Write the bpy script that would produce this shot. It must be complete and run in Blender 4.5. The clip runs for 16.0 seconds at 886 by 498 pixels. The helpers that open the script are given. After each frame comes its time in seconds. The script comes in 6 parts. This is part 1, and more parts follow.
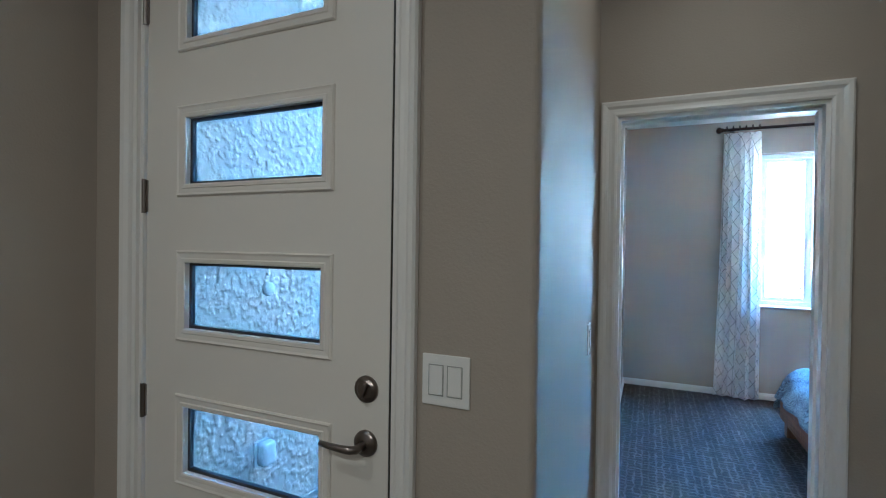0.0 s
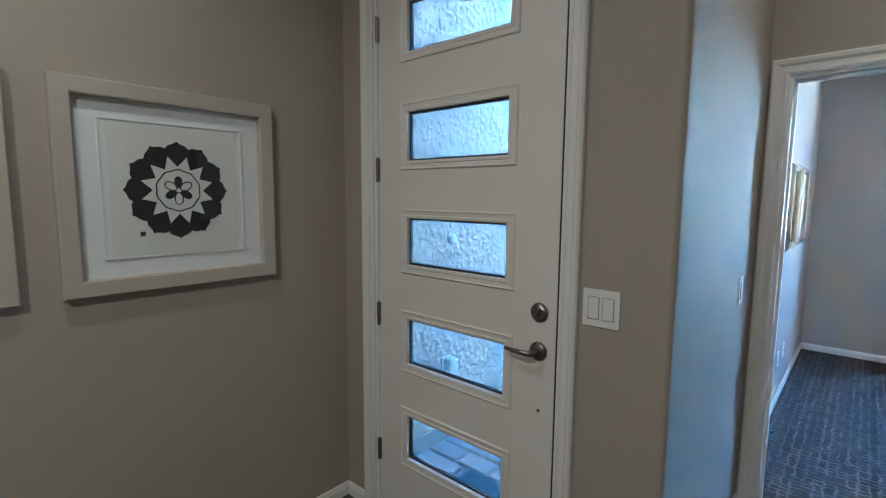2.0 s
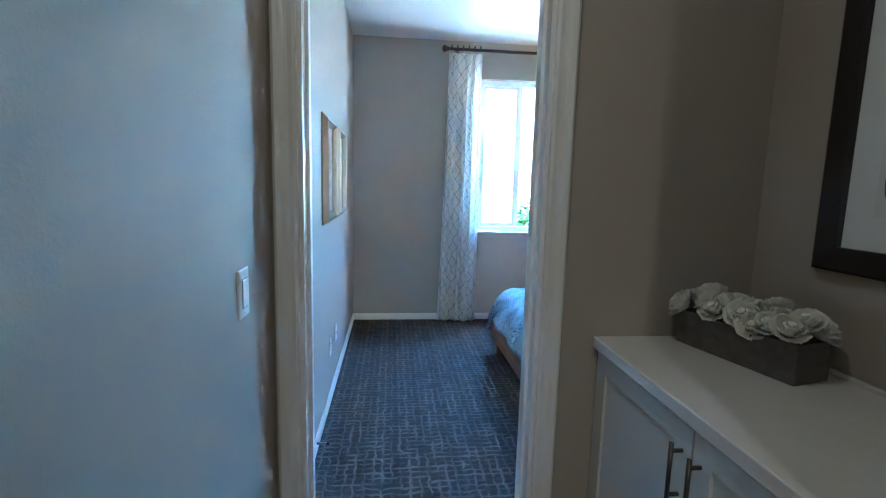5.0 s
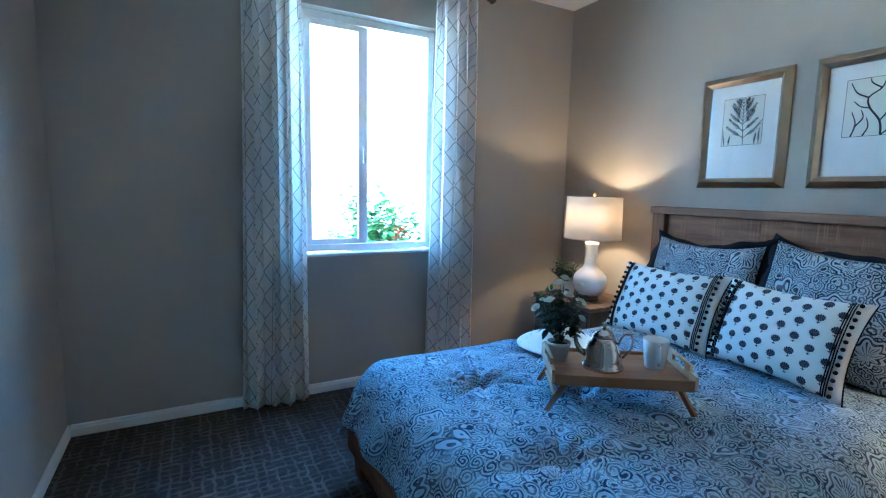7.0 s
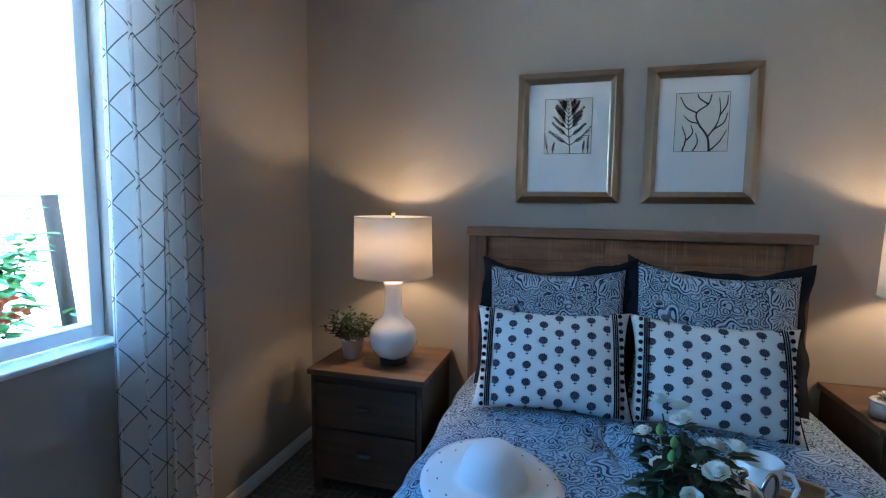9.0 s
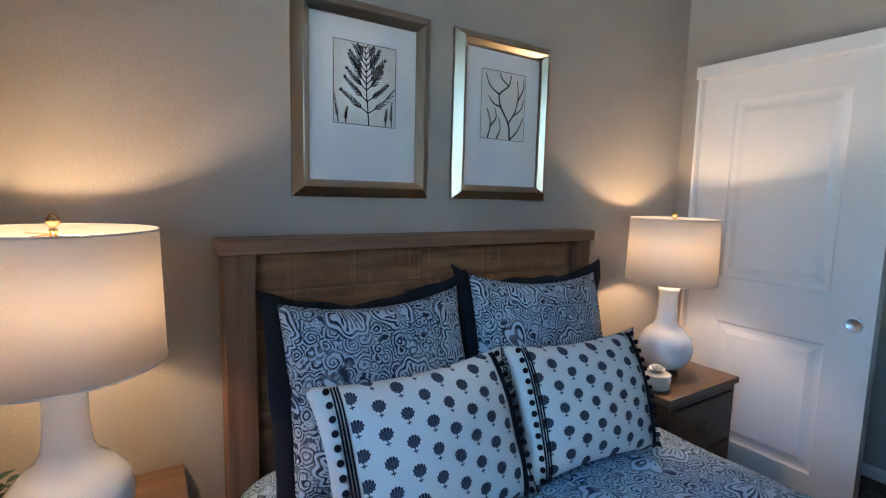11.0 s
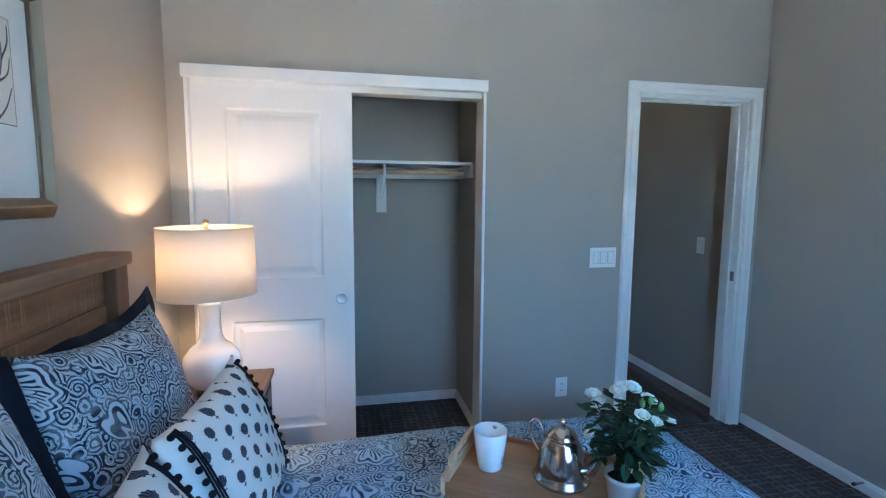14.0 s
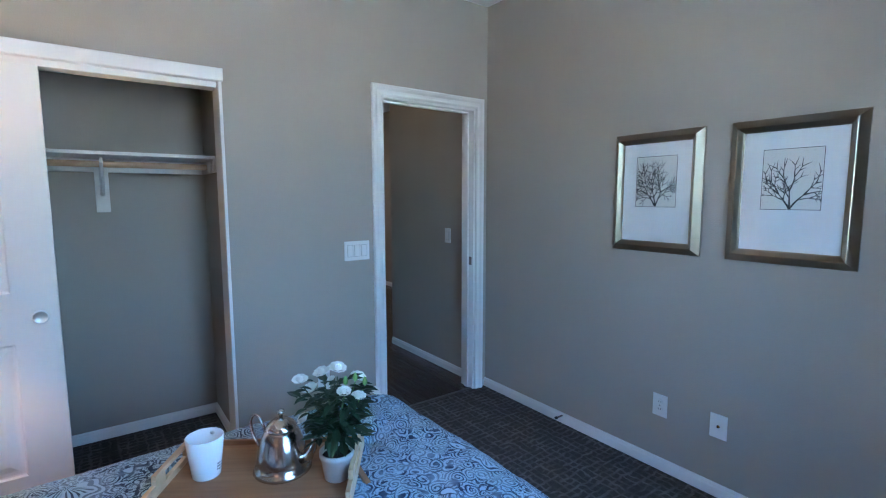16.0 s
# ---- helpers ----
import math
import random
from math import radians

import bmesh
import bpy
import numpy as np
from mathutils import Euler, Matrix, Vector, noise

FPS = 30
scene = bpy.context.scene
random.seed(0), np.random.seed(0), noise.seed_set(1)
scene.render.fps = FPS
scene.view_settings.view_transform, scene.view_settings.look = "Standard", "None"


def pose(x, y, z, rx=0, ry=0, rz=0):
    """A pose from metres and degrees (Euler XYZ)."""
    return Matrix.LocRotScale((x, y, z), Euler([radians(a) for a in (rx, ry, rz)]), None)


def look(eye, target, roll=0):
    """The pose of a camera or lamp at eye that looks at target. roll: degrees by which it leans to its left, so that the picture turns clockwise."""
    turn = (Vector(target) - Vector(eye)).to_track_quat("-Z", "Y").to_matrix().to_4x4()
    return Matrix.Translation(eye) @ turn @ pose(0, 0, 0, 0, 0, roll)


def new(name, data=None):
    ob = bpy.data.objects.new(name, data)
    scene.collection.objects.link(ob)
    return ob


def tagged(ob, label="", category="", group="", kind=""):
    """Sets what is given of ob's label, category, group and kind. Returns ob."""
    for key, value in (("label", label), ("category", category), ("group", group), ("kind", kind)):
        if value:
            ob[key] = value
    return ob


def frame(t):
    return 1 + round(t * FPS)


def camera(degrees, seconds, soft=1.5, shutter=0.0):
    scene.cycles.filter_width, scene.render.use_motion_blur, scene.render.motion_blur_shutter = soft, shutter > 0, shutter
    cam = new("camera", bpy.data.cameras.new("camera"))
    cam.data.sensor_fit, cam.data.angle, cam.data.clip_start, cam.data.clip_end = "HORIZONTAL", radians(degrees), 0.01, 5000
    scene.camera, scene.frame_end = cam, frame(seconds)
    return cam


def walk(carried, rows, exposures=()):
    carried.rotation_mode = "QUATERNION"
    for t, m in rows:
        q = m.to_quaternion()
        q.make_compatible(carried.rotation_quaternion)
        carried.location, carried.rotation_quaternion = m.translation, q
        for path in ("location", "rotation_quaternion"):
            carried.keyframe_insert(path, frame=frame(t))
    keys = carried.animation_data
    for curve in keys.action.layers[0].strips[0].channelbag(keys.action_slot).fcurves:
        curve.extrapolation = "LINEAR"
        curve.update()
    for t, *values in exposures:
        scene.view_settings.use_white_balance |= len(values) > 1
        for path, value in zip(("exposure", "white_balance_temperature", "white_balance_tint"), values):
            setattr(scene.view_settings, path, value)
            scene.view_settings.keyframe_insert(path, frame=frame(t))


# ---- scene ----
cam = camera(85.9, 16.0, 1.15)
PATH = [
    (0, (0.245, -2.346, 1.472), (-0.552, -0.512, 1.454), 0.8),
    (0.5, (0.329, -2.469, 1.487), (-0.691, -0.756, 1.33), 0.4),
    (1, (0.411, -2.539, 1.48), (-0.755, -0.928, 1.265), 0.3),
    (1.5, (0.425, -2.601, 1.491), (-0.875, -1.097, 1.272), 0.4),
    (2, (0.409, -2.736, 1.501), (-0.912, -1.252, 1.279), 0.5),
    (2.5, (0.404, -2.849, 1.481), (-0.876, -1.328, 1.263), 0.2),
    (3, (0.459, -2.796, 1.48), (-0.598, -1.113, 1.252), -0.0),
    (3.5, (0.502, -2.571, 1.439), (-0.036, -0.662, 1.179), 0.3),
    (4, (0.439, -2.28, 1.441), (0.178, -0.315, 1.18), 0.7),
    (4.2, (0.378, -2.159, 1.428), (0.258, -0.182, 1.154), 0.9),
    (6.3, (0.464, -0.441, 1.347), (0.976, 1.482, 1.097), 0.9),
    (6.5, (0.527, -0.266, 1.336), (1.141, 1.63, 1.101), 0.6),
    (7, (0.614, 0.168, 1.33), (1.546, 1.921, 1.085), 1.2),
    (7.5, (0.685, 0.569, 1.343), (1.998, 2.061, 1.116), 1.7),
    (8, (0.818, 0.984, 1.352), (2.435, 2.145, 1.16), 1.5),
    (8.5, (0.84, 1.407, 1.367), (2.591, 2.356, 1.176), 0.3),
    (9, (0.931, 1.727, 1.374), (2.849, 2.257, 1.179), 0.6),
    (9.2, (0.984, 1.843, 1.396), (2.944, 2.184, 1.192), 0.9),
    (11.3, (2.027, 2.444, 1.391), (3.609, 1.24, 1.17), 1.4),
    (11.5, (2.165, 2.462, 1.395), (3.675, 1.168, 1.177), 1.4),
    (12, (2.424, 2.382, 1.399), (3.591, 0.773, 1.175), 1.3),
    (12.5, (2.531, 2.372, 1.43), (3.303, 0.541, 1.202), 1.2),
    (13, (2.586, 2.444, 1.433), (2.931, 0.485, 1.22), 1.0),
    (13.5, (2.569, 2.492, 1.439), (2.539, 0.503, 1.227), 0.6),
    (14, (2.504, 2.513, 1.441), (2.106, 0.565, 1.226), 0.4),
    (14.5, (2.447, 2.549, 1.44), (1.774, 0.678, 1.223), 0.2),
    (15, (2.41, 2.586, 1.451), (1.532, 0.803, 1.232), 0.3),
    (15.5, (2.368, 2.597, 1.441), (1.329, 0.902, 1.221), 0.1),
    (16, (2.312, 2.634, 1.424), (1.14, 1.027, 1.206), -0.1),
]
EXPO = [(0.0, 6.87, 4120, -3), (3.0, 7.0, 4250, -2), (4.2, 6.95, 4250, -2), (6.3, 5.95, 3920, -11), (7.0, 5.5, 4120, -8), (7.5, 5.2, 4280, -5), (8.0, 4.73, 4450, -2), (9.2, 4.75, 4450, -2), (11.3, 4.85, 4800, 0), (12.0, 5.0, 4300, -5), (13.0, 5.3, 4350, -4), (14.5, 5.35, 4650, 0), (16.0, 5.52, 4780, 3)]
walk(cam, [(t, look(eye, target, roll)) for t, eye, target, roll in PATH], EXPO)

# ---- light ----
world = bpy.data.worlds.new("sky")
scene.world = world
world.use_nodes = True
wn = world.node_tree.nodes
sky = wn.new("ShaderNodeTexSky")
sky.sky_type, sky.sun_disc = "NISHITA", False
sky.sun_elevation, sky.sun_rotation = radians(48), radians(200)
sky.ozone_density, sky.dust_density, sky.air_density = 4.0, 4.0, 1.3
world.node_tree.links.new(sky.outputs[0], wn["Background"].inputs[0])
wn["Background"].inputs[1].default_value = 0.15
sun = new("sun", bpy.data.lights.new("sun", "SUN"))
sun.data.energy, sun.data.angle, sun.data.color = 4.0, radians(0.5), (1.0, 0.95, 0.88)
sun.matrix_world = look((-4, -11, 13), (0, 0, 0))
BULB = 0.48      # watts of each bedside bulb
CAN = 0.30       # watts behind the unseen downlights, scaled by each one's share


# ---- mesh helpers ----
def B():
    return bmesh.new()


def part(name, bm, material, parent=None, label="", smooth=False, at=None):
    me = bpy.data.meshes.new(name)
    bmesh.ops.recalc_face_normals(bm, faces=bm.faces)
    bm.to_mesh(me)
    bm.free()
    if material:
        me.materials.append(material)
    if smooth:
        me.polygons.foreach_set("use_smooth", [True] * len(me.polygons))
    ob = new(name, me)
    if parent:
        ob.parent = parent
    if at is not None:
        ob.matrix_local = at
    if label:
        ob["label"] = label
    return ob


def structure(name, bm, material, label, smooth=False, category=""):
    return tagged(part(name, bm, material, smooth=smooth), label, category or name.split("_")[0], kind="structure")


def thing(name, m, label, category, group="", kind=""):
    ob = new(name)
    ob.empty_display_size = 0.1
    ob.matrix_world = m
    return tagged(ob, label, category, group, kind)


def box(bm, x0, x1, y0, y1, z0, z1, bev=0.0, seg=2):
    ret = bmesh.ops.create_cube(bm, size=1.0)["verts"]
    for v in ret:
        v.co = Vector(((x0 + x1) / 2 + v.co.x * (x1 - x0), (y0 + y1) / 2 + v.co.y * (y1 - y0), (z0 + z1) / 2 + v.co.z * (z1 - z0)))
    if bev:
        es = list({e for v in ret for e in v.link_edges})
        bmesh.ops.bevel(bm, geom=es, offset=bev, segments=seg, affect="EDGES", profile=0.5)
    return bm


def bx(*a, **k):
    return box(B(), *a, **k)


def lathe(bm, profile, n=32, c=(0, 0, 0), squash=1.0):
    rings = []
    for r, z in profile:
        if r < 1e-5:
            rings.append([bm.verts.new((c[0], c[1], c[2] + z))])
        else:
            rings.append([bm.verts.new((c[0] + r * math.cos(2 * math.pi * i / n), c[1] + squash * r * math.sin(2 * math.pi * i / n), c[2] + z)) for i in range(n)])
    for a, b in zip(rings, rings[1:]):
        for i in range(n):
            j = (i + 1) % n
            if len(a) == 1 and len(b) > 1:
                bm.faces.new((a[0], b[i], b[j]))
            elif len(b) == 1 and len(a) > 1:
                bm.faces.new((a[i], b[0], a[j]))
            elif len(a) > 1:
                bm.faces.new((a[i], b[i], b[j], a[j]))
    return bm


def tube(bm, pts, r, n=8, cap=True):
    pts = [Vector(p) for p in pts]
    rs = r if isinstance(r, (list, tuple)) else [r] * len(pts)
    rings, side = [], None
    for i, p in enumerate(pts):
        d = (pts[min(i + 1, len(pts) - 1)] - pts[max(i - 1, 0)]).normalized()
        if side is None:
            side = d.cross(Vector((0, 0, 1)) if abs(d.z) < 0.9 else Vector((1, 0, 0))).normalized()
        side = (side - d * side.dot(d)).normalized()
        up = d.cross(side)
        rings.append([bm.verts.new(p + (side * math.cos(2 * math.pi * k / n) + up * math.sin(2 * math.pi * k / n)) * rs[i]) for k in range(n)])
    for a, b in zip(rings, rings[1:]):
        for k in range(n):
            bm.faces.new((a[k], a[(k + 1) % n], b[(k + 1) % n], b[k]))
    if cap:
        bm.faces.new(rings[0][::-1]), bm.faces.new(rings[-1])
    return bm


def flowing(pts, n=5):
    """Rounds a line of points by Catmull-Rom steps."""
    P = [Vector(p) for p in pts]
    P = [2 * P[0] - P[1]] + P + [2 * P[-1] - P[-2]]
    out = []
    for a, b, c, d in zip(P, P[1:], P[2:], P[3:]):
        for k in range(n):
            s = k / n
            out.append(0.5 * (2 * b + (c - a) * s + (2 * a - 5 * b + 4 * c - d) * s * s + (3 * b - a - 3 * c + d) * s ** 3))
    return out + [P[-2]]


def ball(bm, c, r, sub=2, s=(1, 1, 1)):
    for v in bmesh.ops.create_icosphere(bm, subdivisions=sub, radius=r)["verts"]:
        v.co = Vector((v.co.x * s[0] + c[0], v.co.y * s[1] + c[1], v.co.z * s[2] + c[2]))
    return bm


def poly(bm, pts, z=0.0):
    bm.faces.new([bm.verts.new((p[0], p[1], p[2] if len(p) > 2 else z)) for p in pts])
    return bm


def prism(bm, pts, z0, z1):
    lo = [bm.verts.new((x, y, z0)) for x, y in pts]
    hi = [bm.verts.new((x, y, z1)) for x, y in pts]
    bm.faces.new(lo[::-1]), bm.faces.new(hi)
    for i in range(len(pts)):
        j = (i + 1) % len(pts)
        bm.faces.new((lo[i], lo[j], hi[j], hi[i]))
    return bm


def ring_sweep(bm, w, h, prof):
    """A mitred frame round a w by h opening; prof: (distance out from the opening, height)."""
    rings = []
    for o, z in prof:
        rings.append([bm.verts.new((sx * (w / 2 + o), sy * (h / 2 + o), z)) for sx, sy in ((-1, -1), (1, -1), (1, 1), (-1, 1))])
    for a, b in zip(rings, rings[1:] + rings[:1]):
        for i in range(4):
            j = (i + 1) % 4
            bm.faces.new((a[i], a[j], b[j], b[i]))
    return bm


def basis(origin, xa, ya, za):
    m = Matrix((xa, ya, za)).transposed().to_4x4()
    m.translation = origin
    return m


# ---- materials ----
class Graph:
    def __init__(self, name, rough=0.6, metal=0.0):
        self.mat = bpy.data.materials.new(name)
        self.mat.use_nodes = True
        self.t = self.mat.node_tree
        self.bsdf = self.t.nodes["Principled BSDF"]
        self.bsdf.inputs["Roughness"].default_value = rough
        self.bsdf.inputs["Metallic"].default_value = metal
        self.obj = self.n("ShaderNodeTexCoord").outputs["Object"]

    def n(self, kind, props=None, **ins):
        nd = self.t.nodes.new(kind)
        props = props or {}
        if "operation" in props:
            nd.operation = props["operation"]
        if "feature" in props:
            nd.feature = props["feature"]
        if "interpolation_type" in props:
            nd.interpolation_type = props["interpolation_type"]
        for k, v in ins.items():
            self.put(nd.inputs[k.replace("_", " ")], v)
        return nd

    def put(self, sock, v):
        if isinstance(v, bpy.types.NodeSocket):
            self.t.links.new(v, sock)
        else:
            sock.default_value = v

    def m(self, op, a, b=0.0, c=0.0):
        nd = self.t.nodes.new("ShaderNodeMath")
        nd.operation = op
        for s, v in zip(nd.inputs, (a, b, c)):
            self.put(s, v)
        return nd.outputs[0]

    def mix(self, f, a, b, blend="MIX"):
        nd = self.t.nodes.new("ShaderNodeMix")
        nd.data_type, nd.blend_type = "RGBA", blend
        for s, v in ((nd.inputs[0], f), (nd.inputs[6], a), (nd.inputs[7], b)):
            self.put(s, (*v, 1) if isinstance(v, tuple) and len(v) == 3 else v)
        return nd.outputs[2]

    def noise(self, scale, detail=3.0, vec=None, rough=0.55, stretch=None):
        vec = vec or self.obj
        if stretch:
            mp = self.n("ShaderNodeMapping", Vector=vec)
            mp.inputs["Scale"].default_value = stretch
            vec = mp.outputs[0]
        return self.n("ShaderNodeTexNoise", Vector=vec, Scale=scale, Detail=detail, Roughness=rough).outputs["Fac"]

    def step(self, x, lo, hi):
        return self.n("ShaderNodeMapRange", {"interpolation_type": "SMOOTHSTEP"}, Value=x, From_Min=lo, From_Max=hi).outputs[0]

    def xyz(self, vec=None):
        s = self.n("ShaderNodeSeparateXYZ", Vector=vec or self.obj)
        return s.outputs[0], s.outputs[1], s.outputs[2]

    def bump(self, h, strength=0.3, dist=0.002):
        self.put(self.bsdf.inputs["Normal"], self.n("ShaderNodeBump", Height=h, Strength=strength, Distance=dist).outputs[0])

    def color(self, c):
        self.put(self.bsdf.inputs["Base Color"], (*c, 1) if isinstance(c, tuple) and len(c) == 3 else c)
        return self


def mat(name, col, rough=0.6, metal=0.0, var=0.1, scale=5.0, bump=0.15, bscale=120.0, dist=0.001, rvar=0.1, coat=0.0):
    g = Graph(name, rough, metal)
    f = g.noise(scale, 4.0)
    fine = g.noise(bscale, 2.0)
    lo, hi = tuple(c * (1 - var) for c in col), tuple(min(1, c * (1 + var)) for c in col)
    g.color(g.mix(g.m("MULTIPLY_ADD", fine, 0.35, g.m("MULTIPLY", f, 0.65)), lo, hi))
    g.put(g.bsdf.inputs["Roughness"], g.m("MULTIPLY_ADD", f, rvar, rough - rvar / 2))
    if bump:
        g.bump(fine, bump, dist)
    if coat:
        g.bsdf.inputs["Coat Weight"].default_value = coat
        g.bsdf.inputs["Coat Roughness"].default_value = 0.08
    return g.mat


def wall_paint(name, col):
    g = Graph(name, 0.68)
    blobs = g.noise(150.0, 3.0, rough=0.5)
    big = g.noise(1.3, 3.0)
    g.color(g.mix(big, tuple(c * 0.955 for c in col), tuple(c * 1.045 for c in col)))
    g.bump(g.step(blobs, 0.40, 0.64), 0.24, 0.0013)
    return g.mat


def wood(name, dark, light, axis=0, rough=0.5, grain=1.0, saw=False, knots=False):
    g = Graph(name, rough)
    st = [26.0, 26.0, 26.0]
    st[axis] = 1.6
    rnd = g.n("ShaderNodeObjectInfo").outputs["Random"]
    vec = g.n("ShaderNodeVectorMath", {"operation": "ADD"}).outputs[0].node
    g.put(vec.inputs[0], g.obj)
    g.put(vec.inputs[1], g.n("ShaderNodeCombineXYZ", X=g.m("MULTIPLY", rnd, 7.3), Y=g.m("MULTIPLY", rnd, 3.1), Z=g.m("MULTIPLY", rnd, 5.7)).outputs[0])
    v = vec.outputs[0]
    streak = g.noise(1.0 * grain, 5.0, v, 0.65, tuple(st))
    broad = g.noise(4.0, 3.0, v)
    f = g.m("ADD", g.m("MULTIPLY", streak, 0.75), g.m("MULTIPLY", broad, 0.25))
    f = g.step(f, 0.30, 0.72)
    c = g.mix(f, dark, light)
    c = g.mix(g.m("MULTIPLY", rnd, 0.35), c, tuple(x * 0.55 for x in dark))
    h = streak
    if saw:
        st2 = [3.0, 3.0, 3.0]
        st2[axis] = 130.0
        marks = g.step(g.noise(1.0, 3.0, v, 0.6, tuple(st2)), 0.50, 0.66)
        worn = g.m("MULTIPLY", marks, g.step(g.noise(7.0, 3.0, v), 0.44, 0.56))
        c = g.mix(g.m("MULTIPLY", worn, 0.4), c, tuple(min(1, x * 1.5) for x in light))
        h = g.m("ADD", streak, g.m("MULTIPLY", marks, 0.6))
    if knots:
        flat = g.n("ShaderNodeVectorMath", {"operation": "MULTIPLY"})
        g.put(flat.inputs[0], v)
        flat.inputs[1].default_value = (0.0, 2.6, 6.5)
        vo = g.n("ShaderNodeTexVoronoi", Vector=flat.outputs[0], Scale=1.0, Randomness=1.0)
        near = g.m("ADD", vo.outputs["Distance"], g.m("MULTIPLY", g.noise(60.0, 2.0), 0.05))
        c = g.mix(g.m("MULTIPLY", g.step(near, 0.16, 0.05), 0.55), c, tuple(x * 0.6 for x in dark))
        c = g.mix(g.step(near, 0.075, 0.05), c, tuple(x * 0.25 for x in dark))
    g.color(c)
    g.bump(h, 0.35, 0.0015)
    return g.mat


def glass(name, rough=0.0, tint=(1.0, 1.0, 1.0)):
    m = bpy.data.materials.new(name)
    m.use_nodes = True
    t = m.node_tree
    t.nodes.remove(t.nodes["Principled BSDF"])
    tr, gl, lw, pw, mr, mx = (t.nodes.new(k) for k in ("ShaderNodeBsdfTransparent", "ShaderNodeBsdfGlossy", "ShaderNodeLayerWeight", "ShaderNodeMath", "ShaderNodeMath", "ShaderNodeMixShader"))
    tr.inputs[0].default_value = (*tint, 1)
    gl.inputs["Roughness"].default_value = rough
    lw.inputs[0].default_value = 0.5
    pw.operation, mr.operation = "POWER", "MULTIPLY_ADD"
    pw.inputs[1].default_value, mr.inputs[1].default_value, mr.inputs[2].default_value = 4.0, 0.6, 0.025
    t.links.new(lw.outputs["Facing"], pw.inputs[0]), t.links.new(pw.outputs[0], mr.inputs[0])
    t.links.new(mr.outputs[0], mx.inputs[0]), t.links.new(tr.outputs[0], mx.inputs[1]), t.links.new(gl.outputs[0], mx.inputs[2])
    t.links.new(mx.outputs[0], t.nodes["Material Output"].inputs[0])
    return m


def glow(name, col, strength):
    m = bpy.data.materials.new(name)
    m.use_nodes = True
    b = m.node_tree.nodes["Principled BSDF"]
    b.inputs["Emission Color"].default_value = (*col, 1)
    b.inputs["Emission Strength"].default_value = strength
    return m


WALL = wall_paint("greige_wall_paint", (0.385, 0.342, 0.286))
CEIL = wall_paint("white_ceiling_paint", (0.78, 0.77, 0.75))
TRIM = mat("white_trim_paint", (0.78, 0.76, 0.73), 0.42, var=0.03, bump=0.05)
DOORPAINT = mat("cream_door_paint", (0.77, 0.735, 0.68), 0.45, var=0.03, bump=0.08, bscale=220)
VINYL = mat("white_vinyl", (0.82, 0.83, 0.84), 0.35, var=0.02, bump=0.0)
PLATE = mat("white_plastic_plate", (0.80, 0.79, 0.77), 0.32, var=0.02, bump=0.0)
SEAM = mat("grey_seam", (0.35, 0.35, 0.34), 0.6, bump=0.0)
SLOT = mat("dark_slot", (0.03, 0.03, 0.03), 0.6, bump=0.0)
NICKEL = mat("dark_satin_nickel", (0.24, 0.21, 0.19), 0.3, 1.0, var=0.08, bump=0.03)
BRONZE = mat("dark_bronze", (0.09, 0.075, 0.065), 0.4, 0.8, bump=0.05)
CHROME = mat("polished_steel", (0.52, 0.49, 0.46), 0.17, 1.0, var=0.03, bump=0.0)
BRASS = mat("brass", (0.70, 0.50, 0.25), 0.25, 1.0, var=0.05, bump=0.0)
CERAMIC = mat("white_glazed_ceramic", (0.78, 0.78, 0.77), 0.12, var=0.02, bump=0.0, coat=0.5)
NAVY = mat("navy_cotton", (0.004, 0.006, 0.014), 1.0, var=0.25, bump=0.3, bscale=500)
PINE = wood("worn_brown_pine", (0.135, 0.053, 0.019), (0.35, 0.167, 0.068), 1, 0.62, saw=True, knots=True)
PINE_V = wood("worn_brown_pine_upright", (0.13, 0.056, 0.024), (0.29, 0.15, 0.072), 2, 0.6)
PINE_CAP = wood("worn_pine_cap", (0.19, 0.095, 0.045), (0.39, 0.225, 0.118), 1, 0.6, knots=True)
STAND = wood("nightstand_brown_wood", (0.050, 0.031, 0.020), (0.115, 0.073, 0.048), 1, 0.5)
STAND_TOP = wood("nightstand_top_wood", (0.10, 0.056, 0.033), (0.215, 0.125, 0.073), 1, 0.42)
BAMBOO = wood("bamboo_wood", (0.22, 0.105, 0.042), (0.36, 0.195, 0.088), 0, 0.4)
BAMBOO_L = wood("pale_bamboo_wood", (0.52, 0.36, 0.20), (0.66, 0.49, 0.30), 0, 0.42)
POLE = wood("pine_pole_wood", (0.45, 0.30, 0.17), (0.60, 0.43, 0.27), 0, 0.5)
ROD = wood("dark_walnut_rod", (0.022, 0.012, 0.008), (0.06, 0.032, 0.02), 0, 0.35)
PLANKTILE = wood("slate_wood_look_tile", (0.035, 0.033, 0.032), (0.105, 0.098, 0.092), 1, 0.26)
GROUT = mat("dark_grout", (0.10, 0.095, 0.09), 0.85)
STAKE = wood("weathered_stake_wood", (0.04, 0.032, 0.025), (0.10, 0.08, 0.06), 2, 0.8)
LEAF = mat("dark_green_leaf", (0.014, 0.036, 0.014), 0.5, var=0.45, scale=30, bump=0.1)
LEAF2 = mat("grey_green_leaf", (0.012, 0.034, 0.013), 0.55, var=0.4, scale=40)
STEM = mat("green_stem", (0.05, 0.075, 0.03), 0.6)
PETAL = mat("white_rose_petal", (0.84, 0.83, 0.76), 0.6, var=0.06, scale=30)
BUD = mat("green_bud", (0.18, 0.30, 0.08), 0.6)
